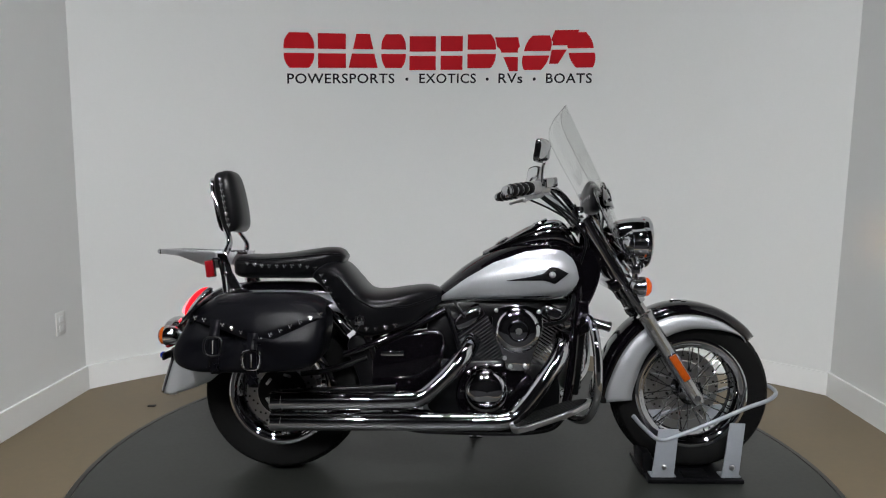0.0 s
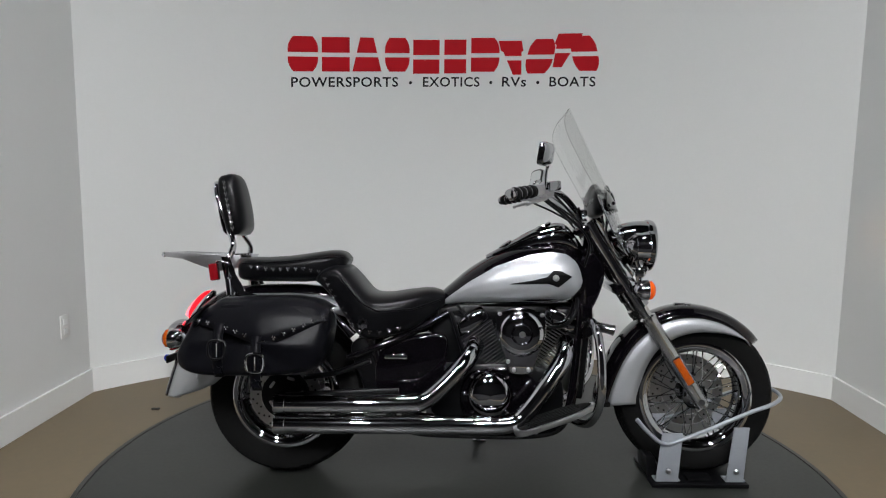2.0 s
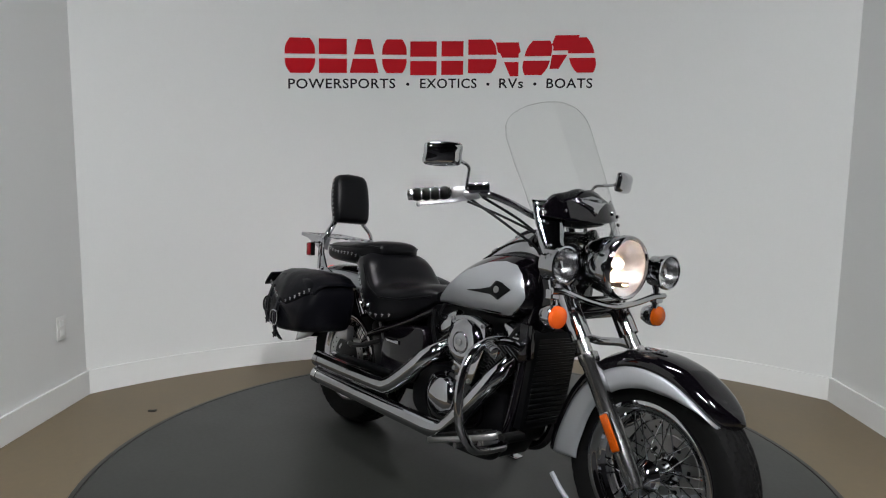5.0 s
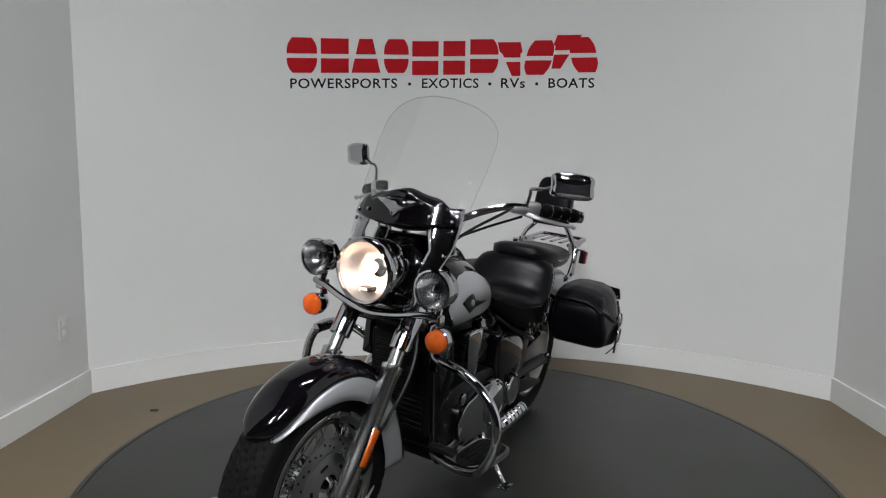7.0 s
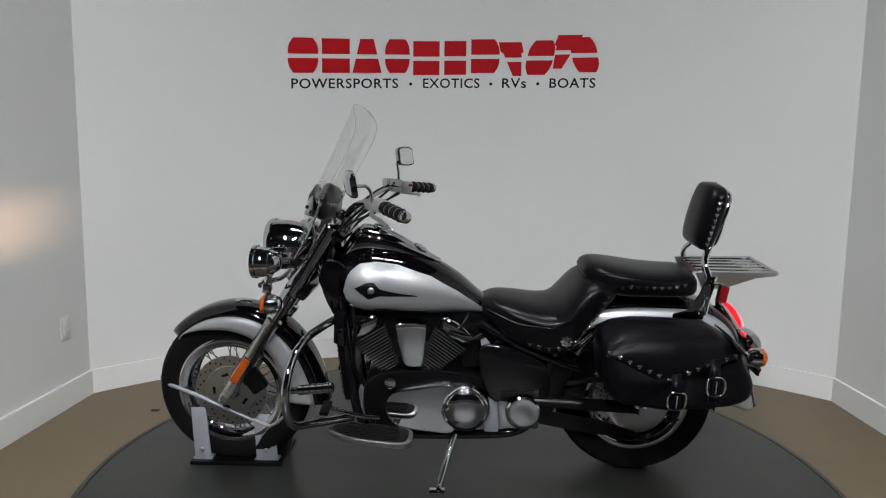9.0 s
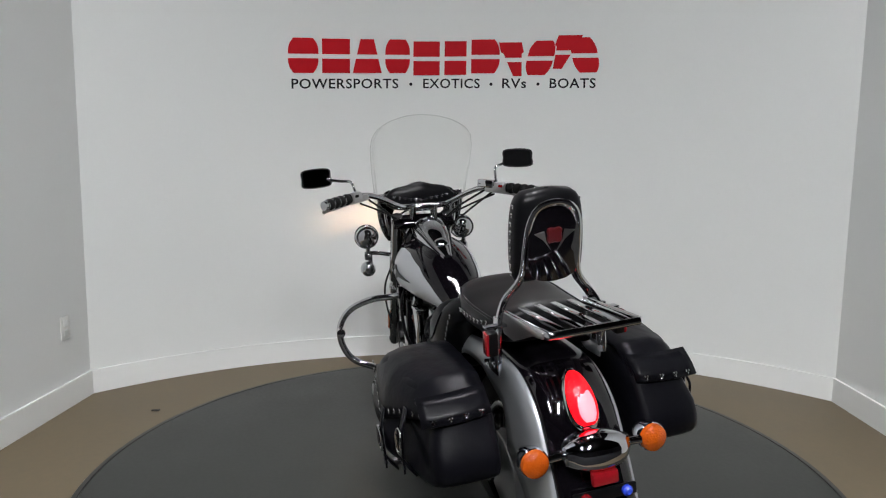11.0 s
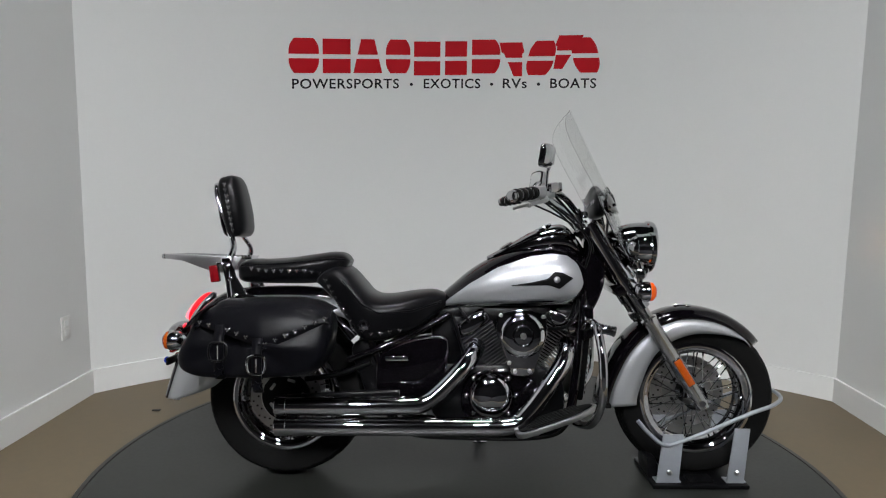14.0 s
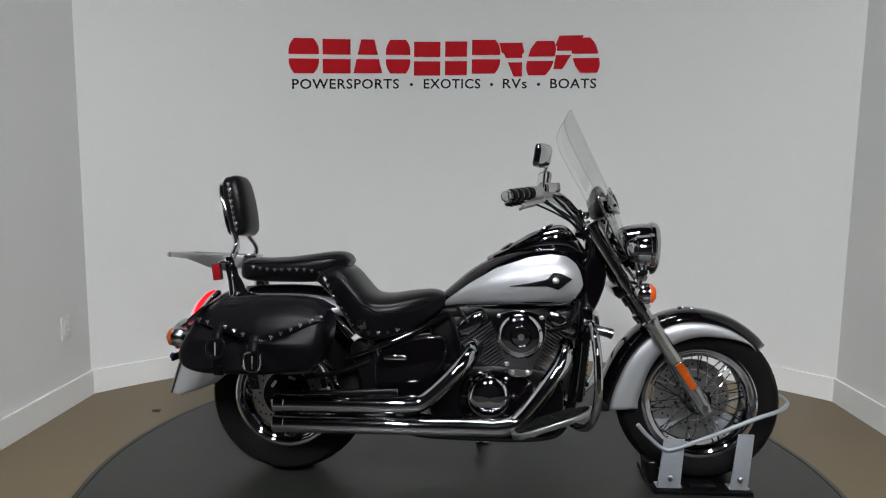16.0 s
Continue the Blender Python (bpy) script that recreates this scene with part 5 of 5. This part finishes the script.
    # crash bars, pegs, boards
    for s in SIDES:
        hoop = [(0.47, 0.12, 0.60), (0.472, 0.20, 0.638), (0.47, 0.30, 0.645), (0.47, 0.385, 0.60), (0.475, 0.42, 0.50), (0.475, 0.405, 0.38), (0.462, 0.33, 0.29), (0.44, 0.25, 0.262), (0.42, 0.13, 0.25)]
        if s > 0:
            # this hoop is pushed forward
            hoop = [(0.49, 0.11, 0.67), (0.55, 0.165, 0.645), (0.585, 0.27, 0.638), (0.612, 0.37, 0.60), (0.625, 0.425, 0.53), (0.628, 0.43, 0.44), (0.615, 0.385, 0.352), (0.56, 0.28, 0.305), (0.44, 0.14, 0.26)]
        g = part("engine_guard", tube([(x, s * y, z) for x, y, z in hoop], 0.0155, 14), M_CHROME, bike, "chrome engine guard hoop")
        part("guard_plate", prism([(0.46, 0.70), (0.50, 0.70), (0.505, 0.58), (0.465, 0.56)], s * 0.115, s * 0.155, 0.004), M_BLACK, g, "black guard mounting plate")
        p0, p1 = (Vector((0.455, -0.31, 0.64)), Vector((0.54, -0.34, 0.622))) if s < 0 else (Vector((0.605, 0.43, 0.508)), Vector((0.455, 0.443, 0.53)))
        reach = (p1 - p0).length
        rings = [(0.012, 0), (0.012, 0.02)]
        for k in range(5):
            h = 0.024 + k * (reach - 0.034) / 5
            rings += [(0.0155, h), (0.0185, h + 0.003), (0.0185, h + (reach - 0.034) / 5 - 0.004), (0.0155, h + (reach - 0.034) / 5 - 0.002)]
        part("highway_peg", turned(rings + [(0.0195, reach - 0.01), (0.0195, reach - 0.003), (0.012, reach)], p0, p1 - p0, 18), M_CHROME, g, "ribbed chrome highway peg")
        base, slope = (0.228, 0.34) if s < 0 else (0.246, 0.09)
        y0 = 0.18 if s < 0 else 0.21
        plan = smooth_outline([(0.19, 0.055), (0.20, 0.115), (0.25, 0.135), (0.40, 0.13), (0.48, 0.10), (0.515, 0.06), (0.48, 0.02), (0.40, 0.0), (0.25, 0.0), (0.20, 0.015)], 3)
        tilt = Matrix.Translation((0.2, 0, base)) @ Matrix.Rotation(-math.atan(slope), 4, "Y") @ Matrix.Translation((-0.2, 0, 0))
        flat = Matrix(((1, 0, 0, 0), (0, 0, s, s * y0), (0, 1, 0, 0), (0, 0, 0, 1)))
        board = part("footboard", prism(plan, -0.010, 0.010, 0.004), M_STEEL, bike, "scuffed steel footboard with ribbed rubber", m=tilt @ flat)
        part("rubber_pad", prism([(0.355 + (x - 0.355) * 0.9, 0.067 + (z - 0.067) * 0.84) for x, z in plan], 0.010, 0.014, 0.001), M_RUBBER, board, "black rubber pad", m=tilt @ flat)
        for k in range(6):
            part("rubber_rib", block((0.22 - 0.012 * abs(k - 2.5), 0.009, 0.006), (0.345, s * (y0 + 0.022 + k * 0.018), 0.0165), 0.002), M_RUBBER, board, m=tilt)
        for x in (0.27, 0.40):
            part("board_hinge", join(block((0.03, 0.05, 0.03), (x, s * (y0 + 0.02), -0.024), 0.005), tube([(x, s * (y0 - 0.05), -0.03), (x, s * (y0 + 0.05), -0.03)], 0.010, 10)), M_STEEL, board, "steel hinge lug", m=tilt)
        part("board_bracket", tube([(0.36, s * 0.12, 0.24), (0.36, s * 0.19, 0.235)], 0.014), M_ENGINE, board)
        part("pedal_arm", tube([(0.33, s * 0.16, 0.27), (0.42, s * 0.18, 0.29), (0.52, s * 0.20, 0.33)], 0.009), M_CHROME, bike, "chrome pedal arm")
        part("pedal_pad", block((0.035, 0.10, 0.018), (0.53, s * 0.215, 0.335), 0.005), M_RUBBER, bike, "black pedal rubber")
    stand = part("side_stand", tube([(0.03, 0.14, 0.19), (0.06, 0.21, 0.12), (0.09, 0.29, 0.045)], (0.014, 0.011), 10), M_CHROME, bike, "chrome side stand leg")
    part("stand_foot", block((0.06, 0.045, 0.008), (0.095, 0.30, 0.039), 0.003, Matrix.Rotation(radians(6.5), 4, "X")), M_CHROME, stand)
    for pts in ([(0.86, 0.13, 0.42), (0.80, 0.16, 0.52), (0.71, 0.175, 0.66), (0.63, 0.13, 0.80), (0.55, 0.08, 0.92)], [(0.34, -0.27, 1.13), (0.44, -0.14, 1.04), (0.54, -0.05, 0.92)],
                [(0.34, 0.27, 1.13), (0.45, 0.15, 1.03), (0.53, 0.06, 0.90)], [(0.30, -0.29, 1.12), (0.42, -0.20, 1.03), (0.50, -0.12, 0.94), (0.47, -0.10, 0.80)]):
        part("brake_hose", tube(pts, 0.005, 8), M_PLASTIC, bike, "black hose", m=STEER)
    for k, pts in enumerate(([(0.46, 0.06, 0.78), (0.42, 0.15, 0.66), (0.43, 0.15, 0.5), (0.40, 0.12, 0.4)], [(0.46, -0.06, 0.76), (0.44, -0.14, 0.68), (0.40, -0.15, 0.62), (0.33, -0.11, 0.6)], [(-0.05, -0.11, 0.66), (-0.03, -0.13, 0.6), (0.0, -0.12, 0.5)], [(-0.07, 0.12, 0.61), (-0.02, 0.15, 0.60), (0.06, 0.12, 0.62)])):
        part("hose", tube(pts, 0.008, 8), M_PLASTIC, bike, "black rubber hose")


def put_studs():
    """Three-dot metal studs, all on one mesh."""
    first = None
    for owner, p, n in STUD_AT:
        m = Matrix.Translation(p) @ Vector(n).to_track_quat("Z", "Y").to_matrix().to_4x4()
        if first is None:
            dots = [turned([(0.0042, 0), (0.0038, 0.002), (0.0018, 0.0034)], (0.0048 * math.cos(a), 0.0048 * math.sin(a), 0), (0, 0, 1), 7) for a in (0.5, 2.6, 4.7)]
            first = part("stud", join(*dots), M_CHROME, owner)
            first.matrix_basis = m
        else:
            o = again(first, m)
            o.parent = owner


# ---- the turntable and the wheel chock ----
table = tagged(new("turntable"), "large round grey turntable flush with the floor", "turntable")
chock = tagged(new("wheel_chock"), "grey steel wheel chock on a black base, holding the front tyre", "wheel chock")


def build_table():
    part("table_top", turned([(1.47, -0.19), (1.4745, -0.003), (1.472, 0.0), (0.6, 0.0), (0.02, 0.0)], (0, 0, 0), (0, 0, 1), 160), M_TABLE, table, "scuffed grey deck")
    part("table_rim", turned([(1.477, -0.05), (1.477, -0.002), (1.479, 0.0), (1.497, 0.0), (1.5, -0.003), (1.5, -0.05)], (0, 0, 0), (0, 0, 1), 160, closed=True), M_TABLE, table, "grey outer rim")


def build_chock():
    base = part("base_plate", join(block((0.38, 0.26, 0.016), (0.935, -0.02, 0.009), 0.003), block((0.10, 0.06, 0.02), (0.94, -0.10, 0.02), 0.004)), M_PLASTIC, chock, "black steel base plate")
    for s in SIDES:
        y = -0.02 + s * 0.105
        for x, w, h, k in ((0.812, 0.08, 0.215, 0.01), (1.08, 0.06, 0.24, 0.012)):
            up = part("upright", prism([(x - w / 2 - 0.008, 0.016), (x + w / 2, 0.016), (x + w / 2 + k, h), (x - w / 2 + k, h)], y - 0.003, y + 0.003, 0.001), M_GREYSTEEL, chock, "grey steel upright")
            part("flange", block((w + 0.02, 0.045, 0.006), (x, y - s * 0.02, 0.02), 0.002), M_GREYSTEEL, up)
            part("bolt", turned([(0.011, 0), (0.011, 0.006), (0.006, 0.01)], (x, y + s * 0.003, 0.06), (0, s, 0), 8), M_STEEL, up)
    part("rear_stop", prism([(0.745, 0.016), (0.80, 0.016), (0.77, 0.10), (0.735, 0.10)], -0.085, 0.045, 0.006), M_PLASTIC, chock, "black tyre stop")
    half = [(0.675, 0.12, 0.275), (0.72, 0.118, 0.225), (0.79, 0.11, 0.172), (0.87, 0.11, 0.195), (1.0, 0.11, 0.25), (1.12, 0.11, 0.305), (1.21, 0.10, 0.335), (1.262, 0.05, 0.35)]
    line = [(x, -0.02 - y, z) for x, y, z in half] + [(x, -0.02 + y, z) for x, y, z in half[::-1]]
    part("cradle_bar", tube(line, 0.0078, 12, 5), M_GREYSTEEL, chock, "bent grey cradle bar")


build_bay()
build_lamps()
build_sign()
build_table()
build_chock()
build_front()
build_screen()
build_bars()
build_tank()
build_seat()
build_rear()
for side in SIDES:
    build_bag(side)
build_engine()
put_studs()

# ---- motions ----
TURN = ((0, 0), (1.5, 0), (2.6, 0), (2.8, -1.4), (3, -4.5), (3.25, -8.4), (3.5, -13.2), (4, -23.9), (4.2, -28.5), (4.7, -41.5), (5.2, -57), (5.75, -75.5), (6.3, -94.9), (6.5, -102),
        (7, -118.3), (7.5, -134.3), (8, -150), (8.5, -165.5), (9, -181.3), (9.2, -187.9), (9.7, -205), (10.2, -223), (10.75, -244.5), (11.3, -266.5), (11.5, -274.3),
        (12, -294), (12.5, -313.3), (13, -331.6), (13.5, -348.2), (13.75, -354.8), (14, -359.6), (14.25, -361.8), (14.5, -362.6), (16, -362.6))
SEAT_ON_TABLE = pose(0, -0.057, 0, 0, 0, 2.2)


def motions():
    def turns(rest):
        return [(t, pose(0, 0, 0, 0, 0, a) @ rest) for t, a in TURN]
    walk(table, turns(Matrix.Identity(4)))
    walk(chock, turns(SEAT_ON_TABLE))
    walk(bike, turns(SEAT_ON_TABLE @ pose(0, 0, 0, -6.5, 0, 0)))


motions()
